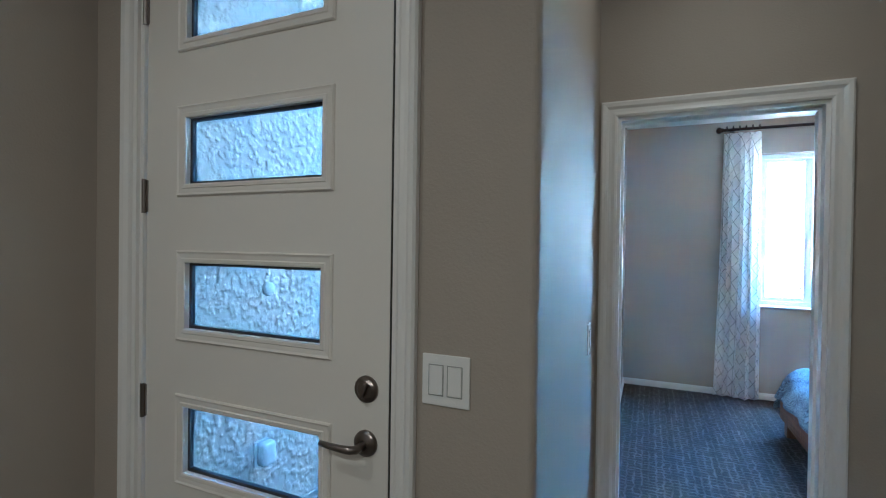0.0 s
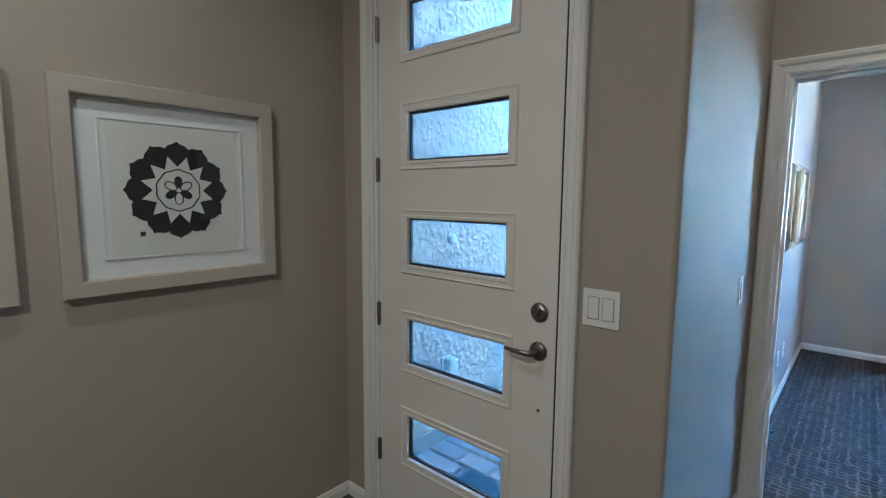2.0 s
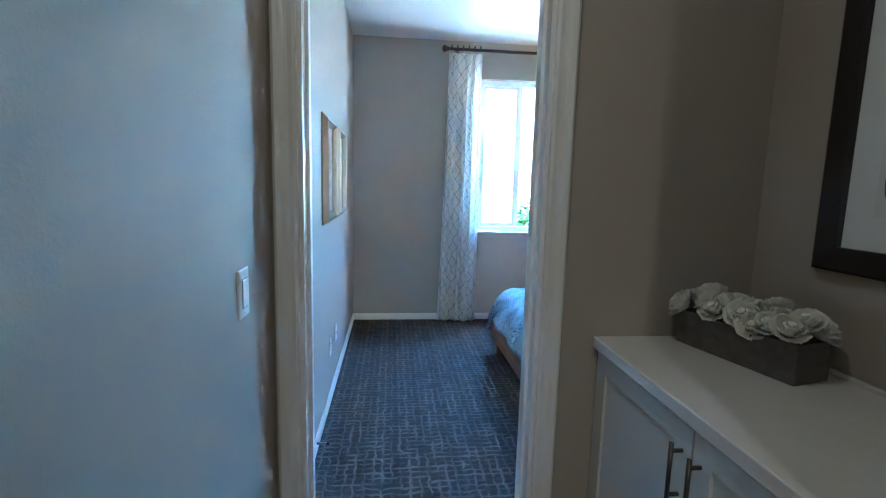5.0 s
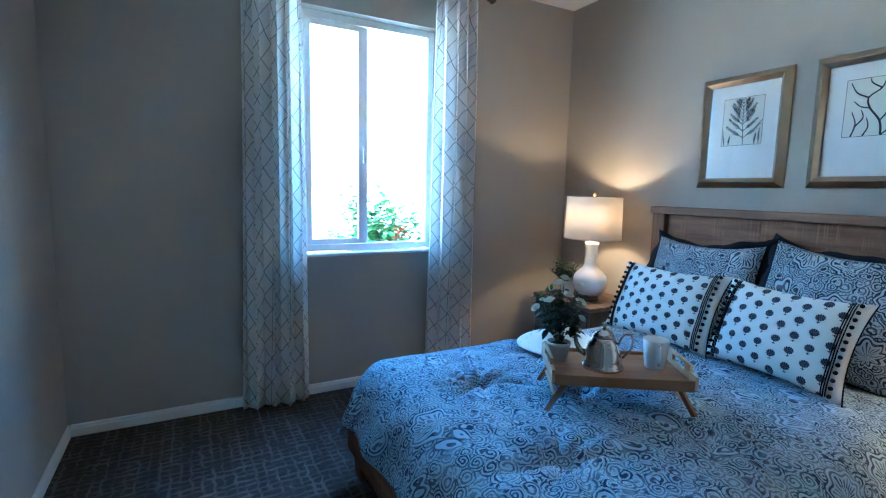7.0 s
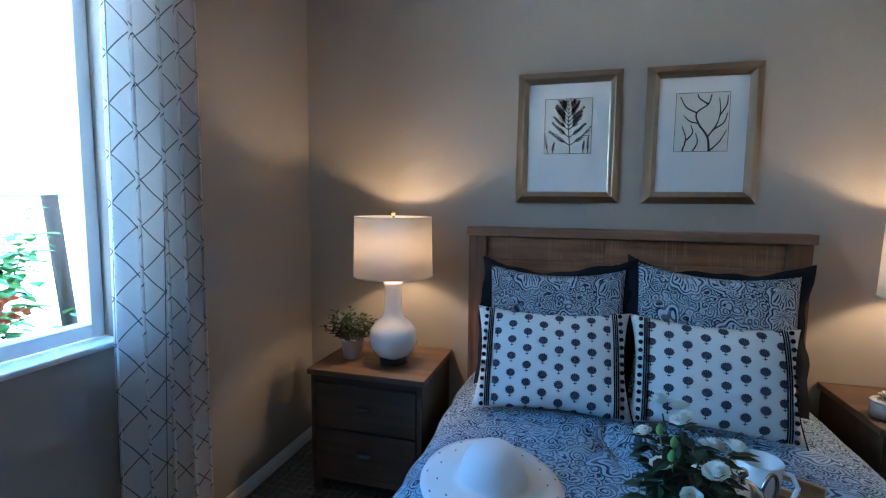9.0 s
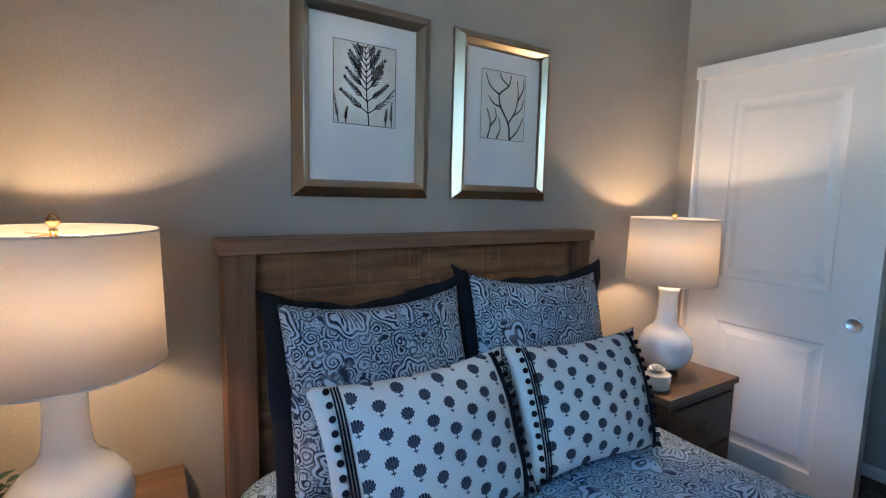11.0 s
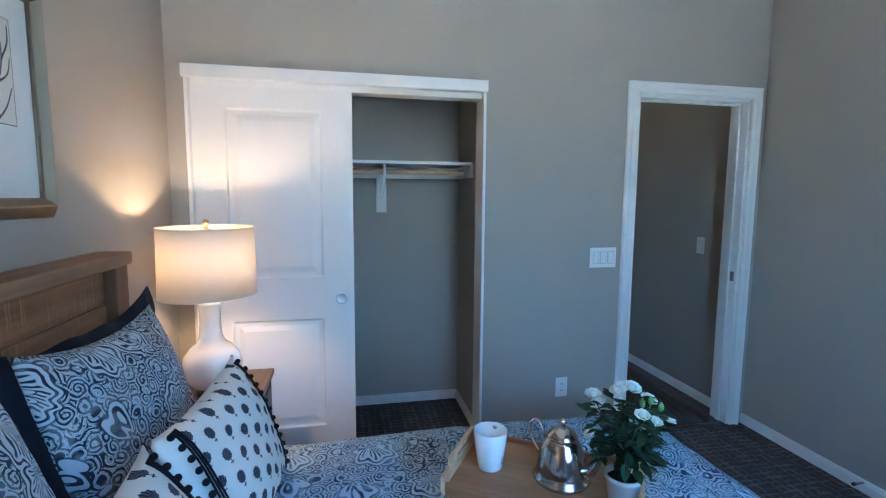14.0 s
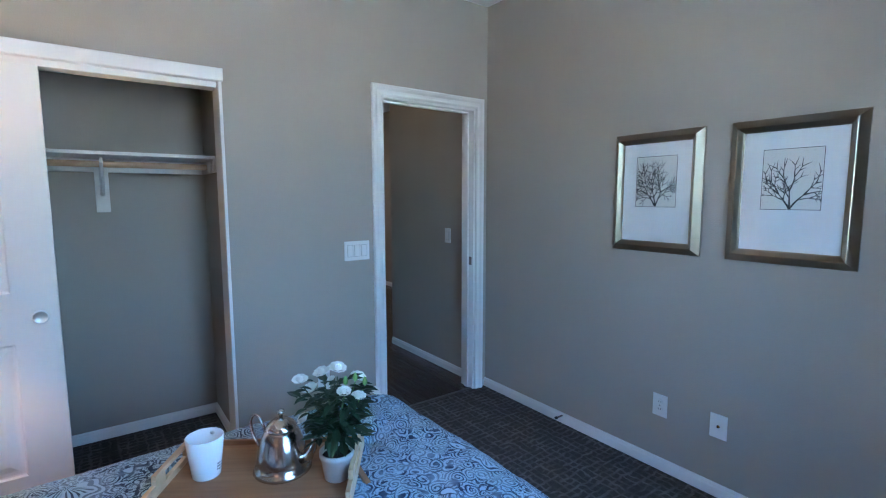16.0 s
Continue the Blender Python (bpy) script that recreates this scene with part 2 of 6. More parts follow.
SOIL = mat("dark_soil", (0.02, 0.015, 0.01), 0.95, bscale=150, bump=0.6)
POTMAT = mat("whitewashed_clay_pot", (0.50, 0.47, 0.43), 0.8, var=0.22, scale=25, bump=0.4, bscale=90)
POTWHITE = mat("white_textured_pot", (0.72, 0.70, 0.67), 0.7, var=0.1, scale=40, bump=0.5, bscale=70, dist=0.003)
STRAW = mat("white_woven_straw", (0.80, 0.79, 0.76), 0.8, var=0.08, bump=0.5, bscale=350)
QUARTZ = mat("white_quartz", (0.72, 0.70, 0.67), 0.25, var=0.05, scale=60, bump=0.0)
CABPAINT = mat("pale_grey_cabinet_paint", (0.60, 0.585, 0.56), 0.45, var=0.03, bump=0.05)
GREYWOOD = wood("grey_planter_wood", (0.08, 0.07, 0.06), (0.17, 0.15, 0.13), 1, 0.7)
SILVERGOLD = mat("champagne_metal_leaf", (0.36, 0.30, 0.215), 0.30, 1.0, var=0.05, scale=40, bump=0.1, bscale=160)
OAKFRAME = mat("pale_champagne_frame", (0.50, 0.45, 0.38), 0.5, 0.15, var=0.1, scale=20, bump=0.1)
BLACKFRAME = mat("black_frame_lacquer", (0.012, 0.01, 0.01), 0.3, bump=0.0)
MATBOARD = mat("white_mat_board", (0.76, 0.77, 0.77), 0.75, var=0.02, bump=0.1, bscale=400)
PAPER = mat("ivory_art_paper", (0.70, 0.70, 0.66), 0.8, var=0.04, bump=0.1, bscale=300)
INK = mat("blue_black_ink", (0.010, 0.012, 0.018), 0.6, var=0.2, bump=0.0)
BLUEWASH = mat("blue_watercolour", (0.05, 0.16, 0.26), 0.8, var=0.5, scale=25, bump=0.0)
INKGREY = mat("grey_ink", (0.035, 0.038, 0.045), 0.7, var=0.3, bump=0.0)
PANE = glass("clear_glass")
# door glass: the tint stands in for a dimmer porch behind it
DIMGLASS = glass("porch_dimming_glass", 0.0, (0.36, 0.41, 0.44))
WINGLASS = glass("window_glass", 0.0, (0.94, 0.96, 0.96))
STUCCO = wall_paint("stucco_base", (0.6, 0.6, 0.6))
CONCRETE = mat("concrete", (0.36, 0.35, 0.33), 0.9, var=0.15, scale=8, bump=0.4, bscale=60)
PAVER = mat("tan_paver_stone", (0.30, 0.28, 0.26), 0.85, var=0.3, scale=9, bump=0.6, bscale=45, dist=0.004)
DOORMAT = mat("dark_teal_doormat_fibre", (0.05, 0.085, 0.10), 0.95, var=0.5, scale=90, bump=0.9, bscale=260, dist=0.006)
BUSHLEAF = mat("bright_green_leaf", (0.18, 0.31, 0.085), 0.5, var=0.5, scale=6)
BUSHLEAF.node_tree.nodes["Principled BSDF"].inputs["Specular IOR Level"].default_value = 0.05
STAKE.node_tree.nodes["Principled BSDF"].inputs["Specular IOR Level"].default_value = 0.05
ORANGE = mat("orange_flower", (0.45, 0.11, 0.02), 0.6, var=0.3, scale=30)
GRAVEL = mat("pale_desert_gravel", (0.46, 0.415, 0.36), 0.95, var=0.3, scale=3, bump=0.6, bscale=30, dist=0.01)
BLOCK = mat("tan_block_wall", (0.42, 0.36, 0.31), 0.9, var=0.15, scale=1)
FARLEAF = mat("dusty_green_foliage", (0.10, 0.12, 0.06), 0.8, var=0.4, scale=3)
LINEN = mat("cream_linen", (0.74, 0.73, 0.69), 0.9, var=0.05, bump=0.35, bscale=420)
SHEET = mat("white_sheet", (0.7, 0.7, 0.7), 0.9)


def stucco():
    g = Graph("coarse_sand_stucco", 0.92)
    vo = g.n("ShaderNodeTexVoronoi", {"feature": "SMOOTH_F1"}, Vector=g.n("ShaderNodeVectorMath", {"operation": "ADD"}, ).outputs[0], Scale=27.0)
    va = vo.inputs["Vector"].links[0].from_node
    g.put(va.inputs[0], g.obj)
    nz = g.n("ShaderNodeTexNoise", Vector=g.obj, Scale=22.0, Detail=3.0)
    sc = g.n("ShaderNodeVectorMath", {"operation": "SCALE"})
    g.put(sc.inputs[0], nz.outputs["Color"])
    sc.inputs["Scale"].default_value = 0.06
    g.put(va.inputs[1], sc.outputs[0])
    h = g.m("ADD", g.m("MULTIPLY", vo.outputs["Distance"], -1.2), g.noise(30.0, 4.0))
    g.color(g.mix(g.noise(4.0), (0.52, 0.46, 0.385), (0.64, 0.57, 0.48)))
    g.bump(g.step(h, -0.25, 0.35), 0.75, 0.011)
    return g.mat


STUCCO = stucco()


def carpet():
    g = Graph("patterned_loop_carpet", 0.95)
    x, y, z = g.xyz()
    wob = g.m("MULTIPLY", g.m("SUBTRACT", g.noise(16.0, 3.0), 0.5), 0.05)
    u = g.m("DIVIDE", g.m("ADD", x, wob), 0.044)
    v = g.m("DIVIDE", g.m("ADD", y, wob), 0.040)
    fu = g.m("ABSOLUTE", g.m("SUBTRACT", g.m("FRACT", u), 0.5))
    fv = g.m("ABSOLUTE", g.m("SUBTRACT", g.m("FRACT", v), 0.5))
    nu = g.m("MULTIPLY_ADD", g.step(g.noise(1.0, 2.0, None, 0.5, (17.0, 8.0, 1.0)), 0.36, 0.6), 0.9, 0.15)
    nv = g.m("MULTIPLY_ADD", g.step(g.noise(1.0, 2.0, None, 0.5, (8.0, 18.0, 1.0)), 0.36, 0.6), 0.9, 0.15)
    gap = g.m("MAXIMUM", g.m("MULTIPLY", g.step(fu, 0.27, 0.45), nu), g.m("MULTIPLY", g.step(fv, 0.24, 0.43), nv))
    fleck = g.noise(170.0, 2.0)
    patch = g.noise(9.0, 3.0)
    band = g.m("MULTIPLY_ADD", g.m("SINE", g.m("MULTIPLY", x, 2 * math.pi / 0.148)), 0.22, 0.85)
    k = g.m("MULTIPLY", g.m("MULTIPLY_ADD", gap, 0.85, g.m("MULTIPLY", patch, 0.28)), g.m("MULTIPLY", band, g.m("MULTIPLY_ADD", g.noise(45.0, 2.0), 1.0, 0.5)))
    c = g.mix(k, (0.036, 0.031, 0.026), (0.135, 0.117, 0.099))
    c = g.mix(g.m("MULTIPLY", g.step(fleck, 0.5, 0.75), 0.3), c, (0.03, 0.025, 0.02))
    g.color(c)
    g.bump(g.m("ADD", g.m("MULTIPLY", gap, -0.8), fleck), 0.7, 0.005)
    return g.mat


CARPET = carpet()


def damask(name, scale=1.0, ground=(0.60, 0.62, 0.64), ink=(0.028, 0.04, 0.085), amount=0.9):
    """Scrolling paisley print: petalled medallions on a ground of spiral curls."""
    g = Graph(name, 0.85)
    warp = g.n("ShaderNodeTexNoise", Vector=g.obj, Scale=8.0 * scale, Detail=1.5)
    off = g.n("ShaderNodeVectorMath", {"operation": "MULTIPLY_ADD"})
    g.put(off.inputs[0], warp.outputs["Color"])
    off.inputs[1].default_value = (0.035 / scale,) * 3
    g.put(off.inputs[2], g.obj)
    p = off.outputs[0]

    def cells(size, rand):
        vo = g.n("ShaderNodeTexVoronoi", Vector=p, Scale=size * scale, Randomness=rand)
        dv = g.n("ShaderNodeVectorMath", {"operation": "SUBTRACT"})
        g.put(dv.inputs[0], p), g.put(dv.inputs[1], vo.outputs["Position"])
        px, py, pz = g.xyz(dv.outputs[0])
        return vo.outputs["Distance"], g.m("ARCTAN2", g.m("ADD", py, pz), g.m("SUBTRACT", px, g.m("MULTIPLY", pz, 0.35)))

    d, ang = cells(2.3, 0.5)
    r = g.m("MULTIPLY_ADD", g.m("COSINE", g.m("MULTIPLY", ang, 9.0)), 0.030, d)
    rings = g.step(g.m("SINE", g.m("MULTIPLY", r, 84.0)), -0.1, 0.3)
    rays = g.step(g.m("SINE", g.m("MULTIPLY_ADD", ang, 27.0, g.m("MULTIPLY", d, 18.0))), 0.0, 0.4)
    belt = g.m("MULTIPLY", g.step(r, 0.15, 0.18), g.step(r, 0.28, 0.25))
    l1 = g.m("ADD", g.m("MULTIPLY", rays, belt), g.m("MULTIPLY", rings, g.m("SUBTRACT", 1.0, belt)))
    inside = g.step(r, 0.42, 0.38)
    d2, ang2 = cells(11.0, 1.0)
    curl = g.m("SINE", g.m("MULTIPLY_ADD", d2, 25.0, g.m("ADD", ang2, g.m("MULTIPLY", g.noise(15.0 * scale, 1.5), 9.0))))
    d3, ang3 = cells(42.0, 0.8)
    dots = g.step(d3, 0.30, 0.22)
    fine = g.m("MULTIPLY", g.step(g.m("SINE", g.m("MULTIPLY_ADD", d2, 78.0, g.m("MULTIPLY", ang2, 5.0))), 0.3, 0.8), 0.5)
    l2 = g.m("MAXIMUM", g.m("MAXIMUM", g.step(curl, 0.0, 0.35), fine), g.m("MULTIPLY", dots, 0.8))
    k = g.m("ADD", g.m("MULTIPLY", l1, inside), g.m("MULTIPLY", l2, g.m("SUBTRACT", 1.0, inside)))
    tone = g.step(g.noise(9.0 * scale, 2.0), 0.35, 0.65)
    k = g.m("MULTIPLY", k, g.m("MULTIPLY_ADD", tone, 0.4, amount - 0.25))
    g.color(g.mix(k, ground, ink))
    g.bump(g.noise(600.0, 1.0), 0.2, 0.0008)
    return g.mat


COMFORT = damask("blue_paisley_cotton", 2.0, (0.40, 0.53, 0.66), (0.016, 0.036, 0.085), 0.86)
SHAM = damask("blue_paisley_sham_cotton", 2.35, (0.47, 0.53, 0.59), (0.010, 0.018, 0.042), 1.02)


def print_cloth():
    """White cloth with half-drop rows of round navy flowers, each on a short stem."""
    g = Graph("white_cloth_with_navy_flowers", 0.88)
    x, y, z = g.xyz()
    u = g.m("DIVIDE", x, 0.060)
    col = g.m("FLOOR", u)
    v = g.m("ADD", g.m("DIVIDE", y, 0.064), g.m("MULTIPLY", g.m("MODULO", g.m("ABSOLUTE", col), 2.0), 0.5))
    fu = g.m("MULTIPLY", g.m("SUBTRACT", g.m("FRACT", u), 0.5), 0.060)
    fv = g.m("MULTIPLY", g.m("SUBTRACT", g.m("FRACT", v), 0.5), 0.064)
    r = g.m("POWER", g.m("ADD", g.m("POWER", fu, 2.0), g.m("POWER", g.m("MULTIPLY", fv, 1.18), 2.0)), 0.5)
    a = g.m("ARCTAN2", fv, fu)
    edge = g.m("MULTIPLY_ADD", g.m("COSINE", g.m("MULTIPLY", a, 11.0)), 0.0013, 0.0168)
    disc = g.step(g.m("SUBTRACT", edge, r), -0.0006, 0.0006)
    veins = g.step(g.m("SINE", g.m("MULTIPLY", g.m("ARCTAN2", fu, g.m("ADD", fv, 0.009)), 15.0)), 0.72, 0.95)
    disc = g.m("MULTIPLY", disc, g.m("SUBTRACT", 1.0, g.m("MULTIPLY", veins, 0.28)))
    stem = g.m("MULTIPLY", g.step(g.m("ABSOLUTE", fu), 0.0016, 0.0009), g.m("MULTIPLY", g.step(fv, -0.0275, -0.0265), g.step(fv, -0.013, -0.014)))
    leafy = g.m("MULTIPLY", g.step(g.m("ABSOLUTE", g.m("ADD", fv, 0.0215)), 0.0018, 0.0010), g.step(g.m("ABSOLUTE", fu), 0.0068, 0.006))
    k = g.m("MAXIMUM", disc, g.m("MAXIMUM", stem, leafy))
    inner = g.step(g.m("ABSOLUTE", x), 0.222, 0.220)
    k = g.m("MULTIPLY", k, g.m("MULTIPLY", inner, g.step(z, -0.002, 0.002)))
    g.color(g.mix(k, (0.74, 0.73, 0.69), (0.014, 0.02, 0.045)))
    g.bump(g.noise(420.0, 2.0), 0.3, 0.0008)
    return g.mat


FLORAL = print_cloth()


def lattice_cloth():
    """Thin white curtain cloth with a drawn diamond lattice; lets daylight through."""
    g = Graph("white_lattice_curtain_cloth", 0.9)
    uv = g.n("ShaderNodeTexCoord").outputs["UV"]
    u, v, w = g.xyz(uv)
    a = g.m("DIVIDE", u, 0.128)
    b = g.m("DIVIDE", v, 0.150)
    sway = g.m("MULTIPLY", g.m("SINE", g.m("MULTIPLY", b, 2 * math.pi)), 0.03)
    p = g.m("ABSOLUTE", g.m("SUBTRACT", g.m("FRACT", g.m("ADD", g.m("ADD", a, b), sway)), 0.5))
    q = g.m("ABSOLUTE", g.m("SUBTRACT", g.m("FRACT", g.m("ADD", g.m("SUBTRACT", a, b), sway)), 0.5))
    s = g.m("ABSOLUTE", g.m("SUBTRACT", g.m("FRACT", g.m("ADD", g.m("MULTIPLY", a, 0.5), 0.25)), 0.5))
    k = g.m("MAXIMUM", g.step(p, 0.026, 0.012), g.m("MAXIMUM", g.step(q, 0.026, 0.012), g.step(s, 0.007, 0.003)))
    k = g.m("MULTIPLY", k, 0.85)
    c = g.mix(k, (0.90, 0.89, 0.87), (0.09, 0.085, 0.09))
    g.color(c)
    g.bump(g.noise(500.0, 1.0), 0.2, 0.0006)
    tl = g.n("ShaderNodeBsdfTranslucent", Color=c)
    mx = g.n("ShaderNodeMixShader", Fac=0.64)
    g.t.links.new(g.bsdf.outputs[0], mx.inputs[1]), g.t.links.new(tl.outputs[0], mx.inputs[2])
    g.t.links.new(mx.outputs[0], g.t.nodes["Material Output"].inputs[0])
    return g.mat


LATTICE = lattice_cloth()


def shade_cloth():
    g = Graph("cream_linen_lampshade", 0.9)
    c = g.mix(g.noise(260.0, 2.0), (0.68, 0.63, 0.55), (0.78, 0.73, 0.65))
    g.color(c)
    tl = g.n("ShaderNodeBsdfTranslucent", Color=c)
    mx = g.n("ShaderNodeMixShader", Fac=0.33)
    g.t.links.new(g.bsdf.outputs[0], mx.inputs[1]), g.t.links.new(tl.outputs[0], mx.inputs[2])
    g.t.links.new(mx.outputs[0], g.t.nodes["Material Output"].inputs[0])
    return g.mat


SHADE = shade_cloth()

# ---- setting: bedroom 3.32 x 3.17 m, passage, foyer, porch ----
EX, NY, CZ = 3.325, 3.17, 2.74
WX0, WX1, WZ0, WZ1 = 1.22, 2.145, 0.898, 2.405          # window opening
DX0, DX1, DZ = 0.105, 0.862, 2.04                    # bedroom doorway
KX0, KX1, KZ = 1.77, 3.235, 2.0                      # closet opening


def round_corner(cx, cy, r, a0, a1, n=6):
    return [(cx + r * math.cos(radians(a0 + (a1 - a0) * i / n)), cy + r * math.sin(radians(a0 + (a1 - a0) * i / n))) for i in range(n + 1)]


bm = bx(-0.15, 0.0, 0.0, NY + 0.15, 0, CZ)
structure("wall_west", bm, WALL, "greige textured bedroom wall behind two framed prints")
R = 0.02
bm = prism(B(), [(-0.15, -0.13), (-0.15, -1.35)] + round_corner(0.03 - R, -1.35 + R, R, -90, 0) + [(0.03, -0.13)], 0, CZ)
structure("wall_passage", bm, WALL, "greige passage wall with rounded corner")
bm = B()
for a in ((-0.15, DX0, 0, CZ), (DX1, KX0, 0, CZ), (KX1, EX + 0.12, 0, CZ), (DX0, DX1, DZ, CZ), (KX0, KX1, KZ, CZ)):
    box(bm, a[0], a[1], -0.13, 0.0, a[2], a[3])
structure("wall_south", bm, WALL, "greige bedroom wall with doorway and closet opening")
bm = bx(EX, EX + 0.12, 0.0, NY + 0.15, 0, CZ)
structure("wall_east", bm, WALL, "greige textured wall behind the bed")
bm = B()
for a in ((0.0, WX0, 0, CZ), (WX1, EX, 0, CZ), (WX0, WX1, 0, WZ0), (WX0, WX1, WZ1, CZ)):
    box(bm, a[0], a[1], NY, NY + 0.15, a[2], a[3])
structure("wall_north", bm, WALL, "greige bedroom wall pierced by a window")
structure("wall_closet_side", bx(1.58, 1.735, -1.35, -0.13, 0, CZ), WALL, "greige wall between cabinet niche and closet")
structure("wall_closet_back", bx(1.735, EX, -0.84, -0.72, 0, CZ), WALL, "greige closet back wall")
structure("wall_closet_end", bx(EX, EX + 0.12, -0.84, -0.13, 0, CZ), WALL, "greige closet end wall")
bm = prism(B(), [(2.6, -1.35)] + round_corner(0.966 + R, -1.35 - R, R, 90, 180) + round_corner(0.966 + R, -1.48 + R, R, 180, 270) + [(2.6, -1.48)], 0, CZ)
structure("wall_niche", bm, WALL, "greige wall end beside the cabinet niche")
FX0, FX1, FZ = -1.235, -0.295, 2.47                   # front door opening
bm = B()
for a in ((-1.62, FX0, 0, CZ), (FX1, -0.15, 0, CZ), (FX0, FX1, FZ, CZ)):
    box(bm, a[0], a[1], -1.35, -1.17, a[2], a[3])
structure("wall_front", bm, WALL, "greige foyer wall round the front door")
structure("wall_foyer_west", bx(-1.62, -1.45, -5.3, -1.35, 0, CZ), WALL, "greige foyer wall with framed prints")
structure("wall_foyer_south", bx(-1.62, 2.72, -5.42, -5.3, 0, CZ), WALL, "plain greige foyer wall")
structure("wall_foyer_east", bx(2.6, 2.72, -5.3, -1.35, 0, CZ), WALL, "plain greige foyer wall")
structure("ceiling", bx(-0.15, EX + 0.12, -0.84, NY + 0.15, CZ, CZ + 0.1), CEIL, "flat white textured bedroom ceiling")
bm = B()
box(bm, -1.62, 2.72, -5.42, -1.17, CZ, CZ + 0.1), box(bm, -0.15, 1.735, -1.17, -0.84, CZ, CZ + 0.1)
structure("ceiling_foyer", bm, CEIL, "flat white textured foyer ceiling", category="ceiling")
bm = B()
box(bm, 0.0, EX, 0.0, NY, -0.1, 0.0), box(bm, DX0, DX1, -0.02, 0.0, -0.1, 0.0), box(bm, 1.735, EX, -0.72, -0.13, -0.1, 0.0), box(bm, KX0, KX1, -0.13, 0.0, -0.1, 0.0)
structure("floor_carpet", bm, CARPET, "brown woven-pattern loop carpet", category="carpet")
hall_floor = structure("floor_hall", box(bx(-1.62, 2.72, -5.42, -1.17, -0.1, -0.012), -0.15, 1.735, -1.17, -0.02, -0.1, -0.012), GROUT, "dark slate-brown wood-look plank tile floor", category="floor")


# baseboards: one straight run each
def baseboard(x0, y0, x1, y1, nx, ny, h=0.064):
    bm = B()
    L = math.hypot(x1 - x0, y1 - y0)
    prof = [(0.0, 0.0), (0.013, 0.0), (0.013, h - 0.022), (0.009, h - 0.014), (0.009, h - 0.008), (0.004, h), (0.0, h)]
    rings = [[bm.verts.new((x + nx * d, y + ny * d, z)) for d, z in prof] for x, y in ((x0, y0), (x1, y1))]
    n = len(prof)
    for i in range(n):
        bm.faces.new((rings[0][i], rings[0][(i + 1) % n], rings[1][(i + 1) % n], rings[1][i]))
    bm.faces.new(rings[0]), bm.faces.new(rings[1][::-1])
    return structure("baseboard", bm, TRIM, "white painted profiled baseboard")


baseboard(0, 0.0, 0, NY, 1, 0)
baseboard(0.013, NY, EX - 0.013, NY, 0, -1)
baseboard(EX, NY, EX, 0.0, -1, 0)
baseboard(DX1 + 0.07, 0, KX0 - 0.008, 0, 0, 1)
baseboard(1.735, -0.72, EX, -0.72, 0, 1)
baseboard(1.735, -0.707, 1.735, -0.13, 1, 0)
baseboard(0.03, -1.33, 0.03, -0.13, 1, 0)
baseboard(0.93, -0.13, 1.045, -0.13, 0, -1)
baseboard(-1.45, -5.3, -1.45, -1.35, 1, 0)
baseboard(-1.437, -1.35, FX0 - 0.07, -1.35, 0, -1)
baseboard(FX1 + 0.06, -1.35, 0.01, -1.35, 0, -1)
baseboard(0.996, -1.48, 2.6, -1.48, 0, -1)


def casing(x0, x1, z1, y, out, w=0.068, wl=None):
    """Profiled door casing round an opening; out is +1 or -1 along y. Three mitred pieces in one mesh."""
    bm = B()
    wl = wl or w
    prof = [(0.0, 0.0), (0.0, 0.012), (0.010, 0.016), (0.022, 0.013), (0.034, 0.013), (0.046, 0.020), (0.060, 0.022), (0.068, 0.016), (0.068, 0.0)]
    path = [((x0, 0.0), (-1, 0)), ((x0, z1), (-1, 1)), ((x1, z1), (1, 1)), ((x1, 0.0), (1, 0))]
    rings = []
    for (px, pz), (ox, oz) in path:
        rings.append([bm.verts.new((px + ox * d / 0.068 * (wl if ox < 0 else w), y + out * t, pz + oz * d)) for d, t in prof])
    for a, b in zip(rings, rings[1:]):
        for i in range(len(prof) - 1):
            bm.faces.new((a[i], a[i + 1], b[i + 1], b[i]))
    return bm


def jamb(bm, x0, x1, z1, y0, y1, t=0.02, stop=None):
    box(bm, x0, x0 + t, y0, y1, 0, z1), box(bm, x1 - t, x1, y0, y1, 0, z1), box(bm, x0 + t, x1 - t, y0, y1, z1 - t, z1)
    if stop:
        s0, s1 = stop
        box(bm, x0 + t, x0 + t + 0.011, s0, s1, 0, z1 - t), box(bm, x1 - t - 0.011, x1 - t, s0, s1, 0, z1 - t)
        box(bm, x0 + t + 0.011, x1 - t - 0.011, s0, s1, z1 - t - 0.011, z1 - t)
    return bm


door_1 = thing("door_1", pose(0, 0, 0), "white painted bedroom doorway casing, no leaf in it", "doorway", kind="structure")
part("jamb", jamb(B(), DX0, DX1, DZ, -0.132, 0.002, 0.018, (-0.085, -0.05)), TRIM, door_1)
part("casing", casing(DX0 + 0.003, DX1 - 0.003, DZ - 0.003, 0.002, 1), TRIM, door_1)
part("casing", casing(DX0 + 0.003, DX1 - 0.003, DZ - 0.003, -0.132, -1), TRIM, door_1)
part("strike_plate", bx(DX0 + 0.018, DX0 + 0.0195, -0.045, -0.015, 0.93, 0.99), NICKEL, door_1, "satin nickel strike plate")
part("threshold_strip", bx(DX0 + 0.018, DX1 - 0.018, -0.03, 0.0, -0.01, 0.004, 0.003), BRONZE, door_1, "thin dark carpet edge strip")

SATIN = mat("satin_chrome", (0.75, 0.75, 0.76), 0.38, 1.0, var=0.03, bump=0.0)
